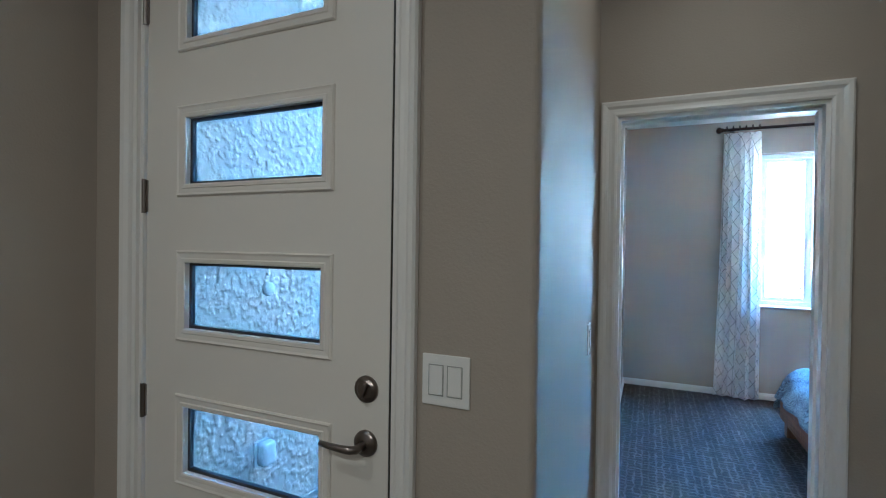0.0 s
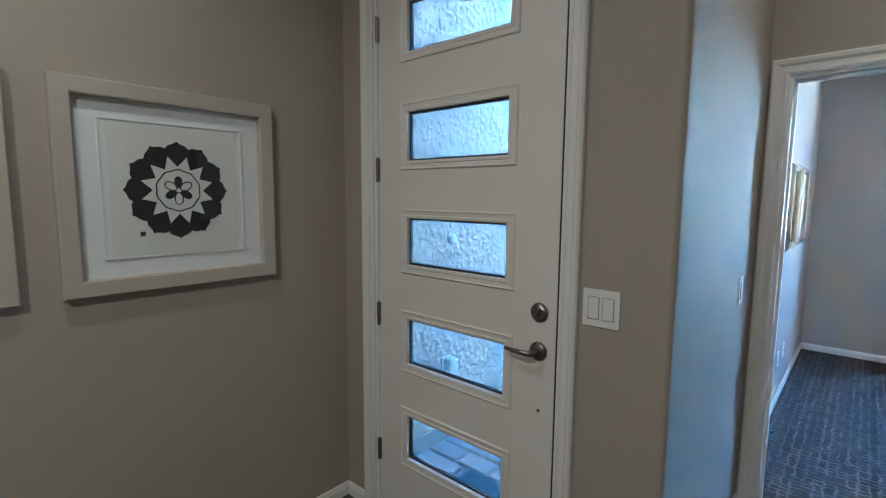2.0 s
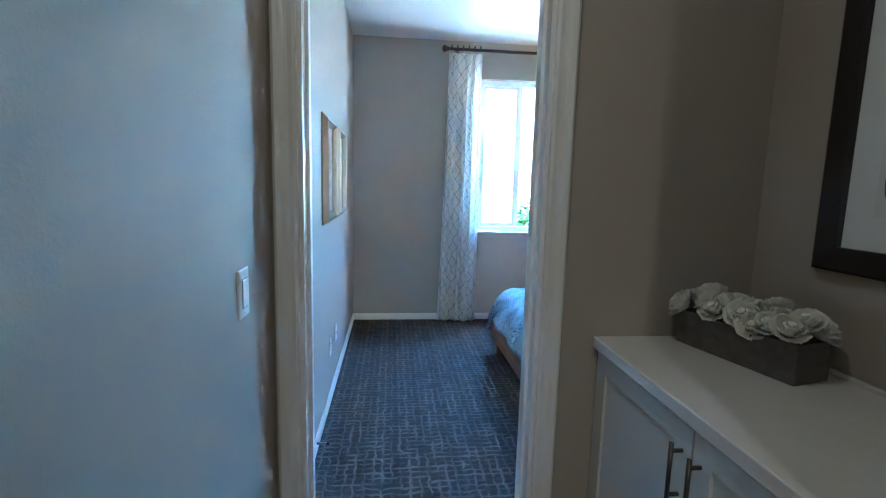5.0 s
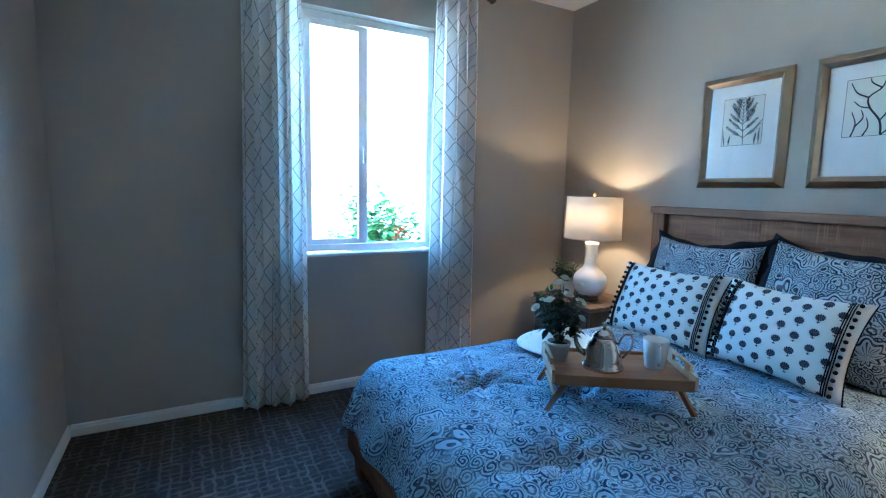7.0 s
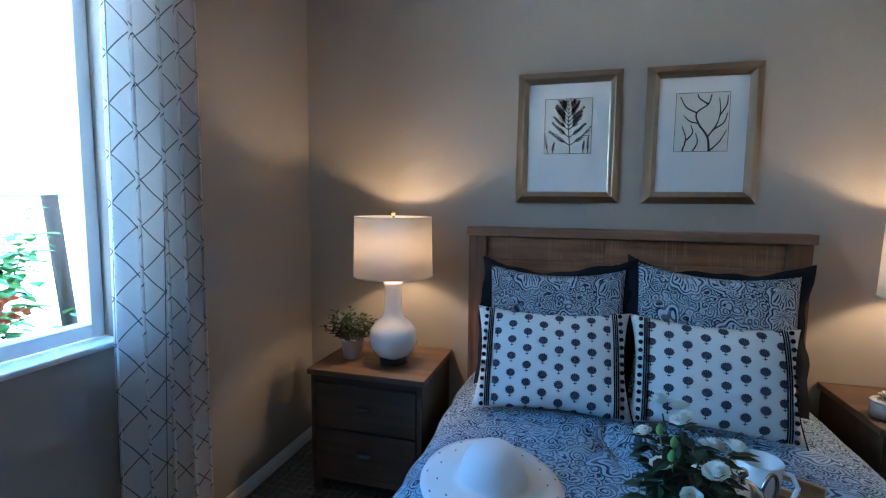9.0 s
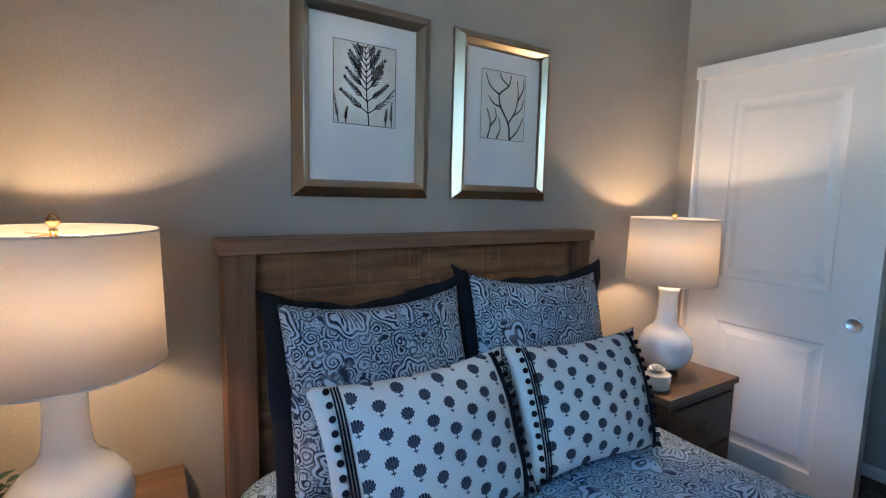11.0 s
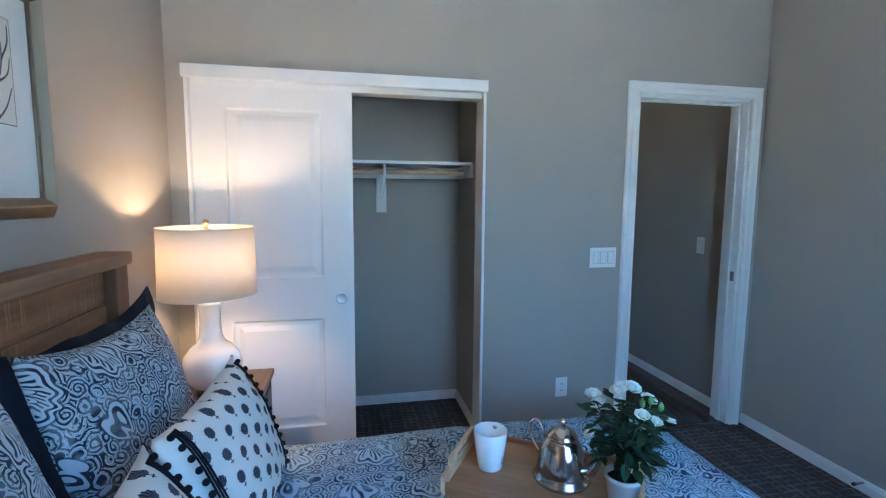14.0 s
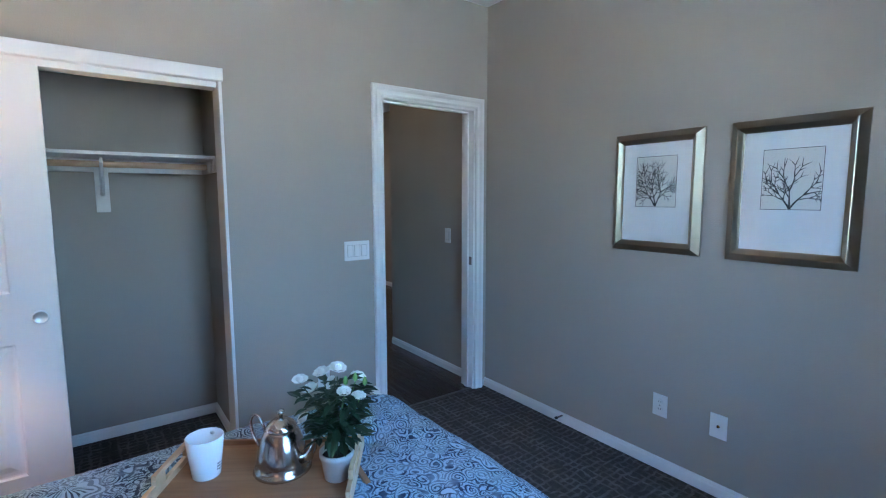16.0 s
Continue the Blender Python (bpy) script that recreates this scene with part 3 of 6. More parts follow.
# closet: trim, two stacked sliding doors, shelf and pole
closet_1 = thing("door_closet", pose(0, 0, 0), "white closet opening with two sliding panel doors pushed to one side", "closet door", kind="structure")
part("header_trim", bx(KX0 - 0.015, KX1 + 0.018, -0.02, 0.022, KZ - 0.003, KZ + 0.058, 0.003), TRIM, closet_1)
part("side_trim", bx(KX0 - 0.008, KX0 + 0.008, -0.132, 0.016, 0, KZ - 0.004, 0.003), TRIM, closet_1)
part("side_trim", bx(KX1 - 0.008, KX1 + 0.008, -0.132, 0.016, 0, KZ - 0.004, 0.003), TRIM, closet_1)
part("track", bx(KX0 + 0.01, KX1 - 0.01, -0.115, -0.021, KZ - 0.03, KZ - 0.002), TRIM, closet_1)


def panel_door(w, h, panels, th=0.035, mould=0.03, bow=0.0):
    """A moulded door slab in the xz plane, its face at y = 0, looking towards +y; panels: (x0, x1, z0, z1)."""
    bm = B()
    xs = sorted({0.0, w, *[p[0] for p in panels], *[p[1] for p in panels]})
    zs = sorted({0.0, h, *[p[2] for p in panels], *[p[3] for p in panels]})
    for xa, xb in zip(xs, xs[1:]):
        for za, zb in zip(zs, zs[1:]):
            cx, cz = (xa + xb) / 2, (za + zb) / 2
            if any(p[0] < cx < p[1] and p[2] < cz < p[3] for p in panels):
                continue
            poly(bm, [(xa, 0, za), (xb, 0, za), (xb, 0, zb), (xa, 0, zb)])
    for x0, x1, z0, z1 in panels:
        steps = [(0.0, 0.0), (mould * 0.25, -0.009), (mould * 0.5, -0.011), (mould, -0.010), (mould * 1.9, -0.002)]
        rings = [[bm.verts.new((x, d, z)) for x, z in ((x0 + o, z0 + o), (x1 - o, z0 + o), (x1 - o, z1 - o), (x0 + o, z1 - o))] for o, d in steps]
        for a, b in zip(rings, rings[1:]):
            for i in range(4):
                bm.faces.new((a[i], a[(i + 1) % 4], b[(i + 1) % 4], b[i]))
        bm.faces.new(rings[-1])
    bmesh.ops.remove_doubles(bm, verts=bm.verts, dist=1e-5)
    edge = [e for e in bm.edges if e.is_boundary]
    ret = bmesh.ops.extrude_edge_only(bm, edges=edge)["geom"]
    for v in ret:
        if isinstance(v, bmesh.types.BMVert):
            v.co.y = -th
    bmesh.ops.holes_fill(bm, edges=[e for e in bm.edges if e.is_boundary], sides=0)
    return bm


SLAB = (0.766, 1.98, [(0.155, 0.611, 1.01, 1.86), (0.155, 0.611, 0.20, 0.79)])
for yy, x0 in ((-0.024, 2.466), (-0.066, 2.47)):
    d = part("sliding_door", panel_door(*SLAB), TRIM, closet_1, "white moulded two-panel sliding door", at=pose(x0, yy, 0.012))
    if yy > -0.05:
        pb = lathe(B(), [(0.0, 0.002), (0.021, 0.002), (0.024, 0.0045), (0.029, 0.0045), (0.031, 0.0)], 28)
        part("finger_pull", pb, SATIN, d, "round polished finger pull", True, pose(0.066, 0.0, 0.896, -90))

shelf = thing("closet_shelf", pose(1.735, -0.72, 1.64), "white closet shelf with wooden hanging pole, empty", "closet shelf")
part("board", bx(0.0, 1.58, 0.0, 0.36, 0.0, 0.018, 0.002), TRIM, shelf)
part("cleat", bx(0.0, 1.58, 0.0, 0.018, -0.075, -0.001, 0.002), TRIM, shelf)
part("cleat", bx(0.0, 0.018, 0.0185, 0.38, -0.075, -0.001, 0.002), TRIM, shelf)
part("hanging_pole", tube(B(), [(0.018, 0.30, -0.045), (1.57, 0.30, -0.045)], 0.0165, 16), POLE, shelf, "pale wooden hanging pole", True)
part("pole_socket", lathe(B(), [(0.0, 0.0), (0.03, 0.0), (0.03, 0.02), (0.019, 0.022)], 20), TRIM, shelf, "", True, pose(0.018, 0.30, -0.045, 0, 90, 0))
br = B()
box(br, -0.033, 0.033, 0.019, 0.025, -0.30, -0.02, 0.002)
box(br, -0.009, 0.009, 0.025, 0.315, -0.014, -0.002, 0.002)
tube(br, [(0, 0.03, -0.20), (0, 0.12, -0.16), (0, 0.26, -0.03)], 0.011, 8)
tube(br, [(0, 0.30, -0.012), (0, 0.325, -0.04), (0, 0.30, -0.07), (0, 0.272, -0.052)], 0.008, 8)
part("bracket", br, TRIM, shelf, "white shelf-and-pole bracket", False, pose(0.535, 0, 0))

# window with sill, sliding sash and panes
window_1 = thing("window_1", pose(0, 0, 0), "white vinyl sliding window in bullnosed drywall reveal", "window", kind="structure")
FY = NY + 0.075
bm = B()
for a in ((WX0, WX0 + 0.045, WZ0 + 0.02, WZ1), (WX1 - 0.045, WX1, WZ0 + 0.02, WZ1), (WX0 + 0.045, WX1 - 0.045, WZ1 - 0.045, WZ1), (WX0 + 0.045, WX1 - 0.045, WZ0 + 0.02, WZ0 + 0.065)):
    box(bm, a[0], a[1], FY, FY + 0.06, a[2], a[3], 0.003)
part("window_frame", bm, VINYL, window_1)
mx = 1.645
bm = bx(mx + 0.004, mx + 0.030, FY + 0.02, FY + 0.05, WZ0 + 0.066, WZ1 - 0.046, 0.002)
part("fixed_mullion", bm, VINYL, window_1)
bm = B()
sx0, sx1, sz0, sz1 = WX0 + 0.047, mx + 0.002, WZ0 + 0.067, WZ1 - 0.047
for a in ((sx0, sx0 + 0.035, sz0, sz1), (sx1 - 0.04, sx1, sz0, sz1), (sx0 + 0.035, sx1 - 0.04, sz0, sz0 + 0.035), (sx0 + 0.035, sx1 - 0.04, sz1 - 0.035, sz1)):
    box(bm, a[0], a[1], FY + 0.004, FY + 0.03, a[2], a[3], 0.003)
sash = part("sash", bm, VINYL, window_1)
part("pull", bx(sx1 - 0.012, sx1 - 0.002, FY - 0.012, FY + 0.003, 1.50, 1.60, 0.003), VINYL, sash)
part("pane", bx(sx0 + 0.035, sx1 - 0.04, FY + 0.015, FY + 0.018, sz0 + 0.035, sz1 - 0.035), WINGLASS, window_1, "clear glass pane").visible_shadow = False
part("pane", bx(mx + 0.03, WX1 - 0.045, FY + 0.034, FY + 0.037, WZ0 + 0.065, WZ1 - 0.045), WINGLASS, window_1, "clear glass pane").visible_shadow = False
part("window_sill", bx(WX0 - 0.0, WX1 + 0.0, NY - 0.022, FY, WZ0 - 0.002, WZ0 + 0.018, 0.008, 3), TRIM, window_1)

# curtains on a dark rod


def curtain(x0, x1, top, folds, seed, lean):
    rnd = random.Random(seed)
    bm = B()
    uvl = bm.loops.layers.uv.new("UVMap")
    nu, nv = folds * 14, 44
    ph = [rnd.uniform(-0.5, 0.5) for _ in range(6)]
    grid, us = [], []
    for j in range(nv + 1):
        v = j / nv
        z = top * (1 - v)
        amp = 0.016 + 0.022 * min(1, v * 5)
        row, acc, last, ur = [], 0.0, None, []
        for i in range(nu + 1):
            u = i / nu
            a = 2 * math.pi * folds * u + 0.5 * math.sin(3 * u * math.pi + ph[0]) + 0.25 * math.sin(4 * v + 5 * u + ph[1])
            flare = 1.0 + 0.20 * v
            x = (x0 + x1) / 2 + ((u - 0.5) * (x1 - x0)) * flare + 0.012 * math.sin(2 * a) * min(1, v * 6) + lean * v
            y = amp * math.sin(a) + 0.010 * math.sin(a * 0.5 + ph[2] + 2 * v) * v
            p = Vector((x, y, z + (0.006 * math.sin(7 * u + ph[3]) if j == nv else 0)))
            if last is not None:
                acc += (Vector((p.x, p.y)) - last).length
            last = Vector((p.x, p.y))
            row.append(bm.verts.new(p))
            ur.append((acc, z))
        grid.append(row), us.append(ur)
    for j in range(nv):
        for i in range(nu):
            f = bm.faces.new((grid[j][i], grid[j][i + 1], grid[j + 1][i + 1], grid[j + 1][i]))
            for lp, (a, b) in zip(f.loops, ((j, i), (j, i + 1), (j + 1, i + 1), (j + 1, i))):
                lp[uvl].uv = us[a][b]
            f.smooth = True
    return bm


RODY = NY - 0.095
for (x0, x1, sd, folds, lean) in ((0.902, 1.215, 3, 4, -0.018), (2.078, 2.392, 8, 4, -0.01)):
    cu = thing("curtain", pose(0, RODY, 0.012), "white curtain panel with drawn dark lattice print, reaching the carpet", "curtain", "window curtains")
    ob = part("cloth", curtain(x0, x1, 2.593, folds, sd, lean), LATTICE, cu, smooth=True)
    md = ob.modifiers.new("thick", "SOLIDIFY")
    md.thickness = 0.0015
    n = 6
    for i in range(n):
        xx = x0 + 0.02 + (x1 - x0 - 0.04) * i / (n - 1)
        rg = B()
        tube(rg, [(xx, 0.024 * math.cos(k * math.pi / 8), 2.640 + 0.024 * math.sin(k * math.pi / 8)) for k in range(17)], 0.0045, 6, False)
        part("ring", rg, ROD, cu, "dark wooden curtain ring", True)
rod = thing("curtain_rod", pose(1.68, RODY, 2.640), "dark turned-wood curtain rod with ball finials", "curtain rod")
part("pole", tube(B(), [(-0.79, 0, 0), (0.79, 0, 0)], 0.0145, 16), ROD, rod, smooth=True)
for s in (-1, 1):
    part("finial", lathe(B(), [(0.0, -0.002), (0.016, 0.0), (0.024, 0.008), (0.018, 0.016), (0.03, 0.028), (0.033, 0.042), (0.026, 0.056), (0.012, 0.064), (0.0, 0.066)], 20), ROD, rod, "turned ball finial", True, pose(s * 0.785, 0, 0, 0, s * 90, 0))
    br = B()
    box(br, s * 0.70 - 0.014, s * 0.70 + 0.014, 0.012, 0.094, -0.012, 0.006, 0.003)
    box(br, s * 0.70 - 0.02, s * 0.70 + 0.02, 0.086, 0.094, -0.045, 0.03, 0.003)
    part("bracket", br, ROD, rod)

# plates and outlets


def wall_plate(m, w, h, rockers, label, category, outlet=False, coax=False):
    t = thing("light_switch" if rockers else "wall_outlet", m, label, category)
    part("plate", bx(-w / 2, w / 2, -h / 2, h / 2, 0, 0.006, 0.0025), PLATE, t)
    n = rockers
    for i in range(n):
        cx = (i - (n - 1) / 2) * 0.046
        part("rocker", bx(cx - 0.0165, cx + 0.0165, -0.033, 0.033, 0.0045, 0.009, 0.0015), PLATE, t)
        part("surround", ring_sweep(B(), 0.034, 0.068, [(0.0, 0.0055), (0.0, 0.0075), (0.0015, 0.0075), (0.0015, 0.0055)]), SEAM, t, at=pose(cx, 0, 0))
        for sy in (-1, 1):
            part("screw", lathe(B(), [(0.0, 0.0072), (0.0025, 0.007), (0.003, 0.0055)], 10), PLATE, t, at=pose(cx, sy * 0.048, 0))
    if outlet:
        for sy in (-1, 1):
            part("socket", lathe(B(), [(0.0, 0.0082), (0.0155, 0.008), (0.0165, 0.0055)], 20), PLATE, t, at=pose(0, sy * 0.0195, 0))
            sl = B()
            for sx in (-0.006, 0.006):
                box(sl, sx - 0.0012, sx + 0.0012, sy * 0.0195 - 0.004, sy * 0.0195 + 0.005, 0.0078, 0.0088)
            part("slots", sl, SLOT, t)
        part("screw", lathe(B(), [(0.0, 0.0072), (0.0025, 0.007), (0.003, 0.0055)], 10), NICKEL, t)
    if coax:
        part("jack", lathe(B(), [(0.0, 0.014), (0.0045, 0.014), (0.0045, 0.007), (0.007, 0.007), (0.007, 0.0055)], 12), BRASS, t, "brass coaxial jack")
    return t


FACE_N, FACE_S, FACE_E, FACE_W = (basis((0, 0, 0), (-1, 0, 0), (0, 0, 1), (0, 1, 0)), basis((0, 0, 0), (1, 0, 0), (0, 0, 1), (0, -1, 0)),
                                  basis((0, 0, 0), (0, 1, 0), (0, 0, 1), (1, 0, 0)), basis((0, 0, 0), (0, -1, 0), (0, 0, 1), (-1, 0, 0)))


def on(face, x, y, z):
    m = face.copy()
    m.translation = (x, y, z)
    return m


wall_plate(on(FACE_N, 1.04, 0.0, 1.10), 0.165, 0.117, 3, "white three-gang rocker switch plate on greige wall", "light switch")
wall_plate(on(FACE_N, 1.273, 0.0, 0.335), 0.073, 0.117, 0, "white duplex outlet low on greige wall", "outlet", outlet=True)
wall_plate(on(FACE_E, 0.0, 1.382, 0.345), 0.078, 0.117, 0, "white duplex outlet low on greige wall", "outlet", outlet=True)
wall_plate(on(FACE_E, 0.0, 1.67, 0.345), 0.078, 0.117, 0, "white cable plate low on greige wall", "cable plate", coax=True)
wall_plate(on(FACE_E, 0.03, -0.425, 1.115), 0.073, 0.117, 1, "white single rocker switch on passage wall", "light switch")
wall_plate(on(FACE_S, -0.175, -1.35, 1.163), 0.117, 0.117, 2, "white two-gang rocker switch plate beside front door", "light switch")
st = thing("door_stop", pose(0.013, 0.755, 0.05), "small metal door stop on baseboard", "door stop")
part("spring", tube(B(), [(0, 0, 0), (0.05, 0, 0)], 0.006, 10), NICKEL, st, smooth=True)
part("tip", lathe(B(), [(0, 0.0), (0.009, 0.0), (0.009, 0.012), (0, 0.014)], 12), SLOT, st, at=pose(0.05, 0, 0, 0, 90, 0))

# ---- bedroom things ----
HBX, BY0, BY1, BX0 = 3.215, 0.775, 2.225, 1.22      # headboard face, bed sides, foot
bed = thing("bed", pose(0, 0, 0), "worn brown pine bed with plank headboard and low rails", "bed")
part("headboard_cap", bx(HBX - 0.012, 3.312, BY0 - 0.012, BY1 + 0.012, 1.215, 1.257, 0.005), PINE_CAP, bed, "pale worn pine cap rail")
for y in (BY0, BY1 - 0.085):
    part("headboard_post", bx(HBX, 3.305, y, y + 0.085, 0.0, 1.2145, 0.004), PINE_V, bed, "upright brown pine post")
zz, rnd = 0.30, random.Random(4)
for h in (0.15, 0.135, 0.15, 0.125, 0.125, 0.115, 0.11):
    y = BY0 + 0.087
    cuts = [y, y + rnd.uniform(0.35, 0.95), BY1 - 0.087] if rnd.random() < 0.7 else [y, BY1 - 0.087]
    for ya, yb in zip(cuts, cuts[1:]):
        dx = rnd.uniform(0.0, 0.006)
        part("plank", bx(HBX + 0.030 + dx, HBX + 0.055, ya + 0.0008, yb - 0.0008, zz + 0.001, zz + h - 0.001, 0.0015, 1), PINE, bed)
    zz += h
part("back_panel", bx(HBX + 0.056, 3.30, BY0 + 0.087, BY1 - 0.087, 0.30, 1.21), PINE_V, bed)
for y in (BY0 + 0.01, BY1 - 0.045):
    part("side_rail", bx(BX0 + 0.04, HBX - 0.001, y, y + 0.035, 0.13, 0.33, 0.004), PINE, bed)
part("foot_rail", bx(BX0, BX0 + 0.038, BY0 + 0.01, BY1 - 0.01, 0.13, 0.34, 0.004), PINE, bed)
for y in (BY0 + 0.02, BY1 - 0.10):
    part("leg", bx(BX0 + 0.03, BX0 + 0.11, y, y + 0.08, 0.0, 0.129, 0.005), PINE_V, bed)
part("mattress", bx(BX0 + 0.11, HBX - 0.004, BY0 + 0.08, BY1 - 0.08, 0.27, 0.515, 0.06, 3), SHEET, bed)


TUFTS = [(1.62, 1.72), (1.55, 1.15), (2.15, 1.95), (2.05, 1.05), (2.6, 1.6), (1.95, 1.5)]


def comforter():
    """A puffy cover over the bed that turns down over the foot and both sides, with tufts and creases; also its hem line."""
    bm = B()
    top, x0, x1, y0, y1, over = 0.555, BX0 + 0.160, HBX - 0.012, BY0 + 0.10, BY1 - 0.15, 0.34
    tufts = TUFTS
    nx, ny = 120, 120
    grid = []
    for i in range(nx + 1):
        row = []
        for j in range(ny + 1):
            sx = x0 - over + (x1 - x0 + over) * i / nx
            sy = y0 - over + (y1 - y0 + 2 * over) * j / ny
            ox, oy = max(0.0, x0 - sx), max(0.0, sy - y1, y0 - sy)
            sgn = 1 if sy > y1 else -1
            d = math.hypot(ox, oy) + 0.04 * min(1.0, 4 * ox) * min(1.0, 4 * oy)
            r = 0.165
            th = min(d / r, math.pi / 2 * 0.93)
            out, drop = r * math.sin(th), r * (1 - math.cos(th))
            if d > r * math.pi / 2 * 0.93:
                rest = d - r * math.pi / 2 * 0.93
                out, drop = out + rest * 0.40, drop + rest * 0.85
            ux, uy = (-ox / d, sgn * oy / d) if d > 1e-6 else (0, 0)
            x, y = max(sx, x0) + ux * out, min(max(sy, y0), y1) + uy * out
            z = top - drop
            p = Vector((sx * 4.2, sy * 4.2, 1.0))
            z += 0.012 * noise.noise(p * 0.5) + 0.004 * noise.noise(p * 2.0)
            ridge = 1 - abs(noise.noise(Vector((sx * 3.0 + 7, sy * 5.5, 3.0))))
            z += 0.011 * max(0, ridge - 0.88) / 0.12 * (1 - min(1, max(0, sx - 2.2) / 0.4)) * (0.5 + 0.5 * noise.noise(p * 0.6 + Vector((9, 2, 4))))
            for tx, ty in tufts:
                q = math.hypot(sx - tx, sy - ty)
                a = math.atan2(sy - ty, sx - tx)
                z += -0.042 * math.exp(-(q / 0.06) ** 2) + 0.016 * math.exp(-(q / 0.2) ** 2) * math.sin(a * 9 + tx * 9 + 6 * q) * (1 - math.exp(-(q / 0.05) ** 2))
            if d > 0.1:
                k = min(1, (d - 0.1) / 0.15)
                f = math.sin((sy if ox > oy else sx) * 19 + 2 * noise.noise(p)) * 0.012 * k
                x, y = x + ux * f, y + uy * f
            z = max(z, 0.2)
            row.append(bm.verts.new((x, y, z)))
        grid.append(row)
    for i in range(nx):
        for j in range(ny):
            bm.faces.new((grid[i][j], grid[i + 1][j], grid[i + 1][j + 1], grid[i][j + 1]))
    edge = [v.co.copy() for v in [row[0] for row in grid[::-1]] + grid[0][1:] + [row[-1] for row in grid[1:]]]
    dents = [min((v.co for row in grid for v in row), key=lambda c: math.hypot(c.x - tx, c.y - ty)).copy() for tx, ty in TUFTS]
    return bm, edge, dents


cov = thing("comforter", pose(0, 0, 0), "puffy blue-and-white paisley comforter hanging over the bed's foot", "comforter")
cover_mesh, hem_line, dents = comforter()
ob = part("cover", cover_mesh, COMFORT, cov, smooth=True)
part("hem", tube(B(), hem_line, 0.009, 6), COMFORT, cov, "rolled stitched hem", True)
for c in dents:
    part("tuft", ball(B(), (c.x, c.y, c.z + 0.010), 0.010, 2, (1, 1, 0.5)), COMFORT, cov, "stitched tuft in a dimple", True)
md = ob.modifiers.new("thick", "SOLIDIFY")
md.thickness, md.offset = 0.012, 1.0


def cushion(w, h, t, seed, ears=0.07, n=30, sag=0.0):
    rnd = random.Random(seed)
    bm = B()
    off = rnd.uniform(0, 50)
    sides = []
    for s in (1, -1):
        g = []
        for i in range(n + 1):
            row = []
            for j in range(n + 1):
                u, v = 2 * i / n - 1, 2 * j / n - 1
                x = w / 2 * u * (1 - ears * (1 - v * v) * abs(u) ** 3)
                y = h / 2 * v * (1 - ears * 1.3 * (1 - u * u) * abs(v) ** 3)
                prof = max(0.0, (1 - abs(u) ** 2.6) * (1 - abs(v) ** 2.6)) ** 0.55
                z = s * t / 2 * prof * (1 + 0.18 * noise.noise(Vector((u * 1.6 + off, v * 1.6, s))))
                z += s * 0.006 * prof * noise.noise(Vector((u * 6, v * 6 + off, s)))
                y -= sag * (1 - u * u) * max(0, v)
                row.append(bm.verts.new((x, y, z)))
            g.append(row)
        sides.append(g)
    for g in sides:
        for i in range(n):
            for j in range(n):
                bm.faces.new((g[i][j], g[i + 1][j], g[i + 1][j + 1], g[i][j + 1]))
    bmesh.ops.remove_doubles(bm, verts=bm.verts, dist=1e-4)
    return bm


def leaning(bottom, top, yc, yaw=0.0):
    """Pose of a cushion whose height runs from bottom (x, z) to top (x, z), its face towards the foot of the bed."""
    up = Vector((top[0] - bottom[0], 0, top[1] - bottom[1])).normalized()
    out = Vector((-up.z, 0, up.x))
    m = basis(((top[0] + bottom[0]) / 2, yc, (top[1] + bottom[1]) / 2), up.cross(out), up, out)
    return Matrix.Translation(m.translation) @ Matrix.Rotation(radians(yaw), 4, "Z") @ Matrix.Translation(-m.translation) @ m


def sham(m, w, h, seed):
    t = thing("sham_pillow", m, "blue paisley sham with navy flange against the headboard", "pillow", "paisley shams")
    part("cover", cushion(w, h, 0.185, seed, 0.045, sag=0.026), SHAM, t, smooth=True)
    bm = B()
    n, rnd = 80, random.Random(seed)
    inner, outer = [], []
    for k in range(n):
        a = k / n * 4
        s, f = int(a), a % 1
        cs = [(-1, -1), (1, -1), (1, 1), (-1, 1)]
        cx = cs[s][0] + (cs[(s + 1) % 4][0] - cs[s][0]) * f
        cy = cs[s][1] + (cs[(s + 1) % 4][1] - cs[s][1]) * f
        ear = abs(cx * cy) ** 5
        wob = 0.006 * math.sin(k * 0.55 + seed) + 0.010 * math.sin(k * 0.23 + 2 * seed) + 0.004 * math.sin(k * 1.3 + 3 * seed)
        flop = (1 - cx * cx) * max(0, cy)
        sg = 0.030 * flop
        inner.append(bm.verts.new((cx * w / 2 * 0.90, cy * h / 2 * 0.90 - sg, -0.004)))
        outer.append((cx * (w / 2 + 0.034 + 0.016 * ear + 0.6 * wob), cy * (h / 2 + 0.030 + 0.022 * ear + wob - 0.022 * flop) - sg, -0.018 + 1.6 * wob - 0.020 * flop))
    outer = [bm.verts.new(p) for p in outer]
    for k in range(n):
        j = (k + 1) % n
        bm.faces.new((inner[k], inner[j], outer[j], outer[k]))
    fl = part("flange", bm, NAVY, t, "navy flat flange", True)
    md = fl.modifiers.new("thick", "SOLIDIFY")
    md.thickness = 0.006
    return t


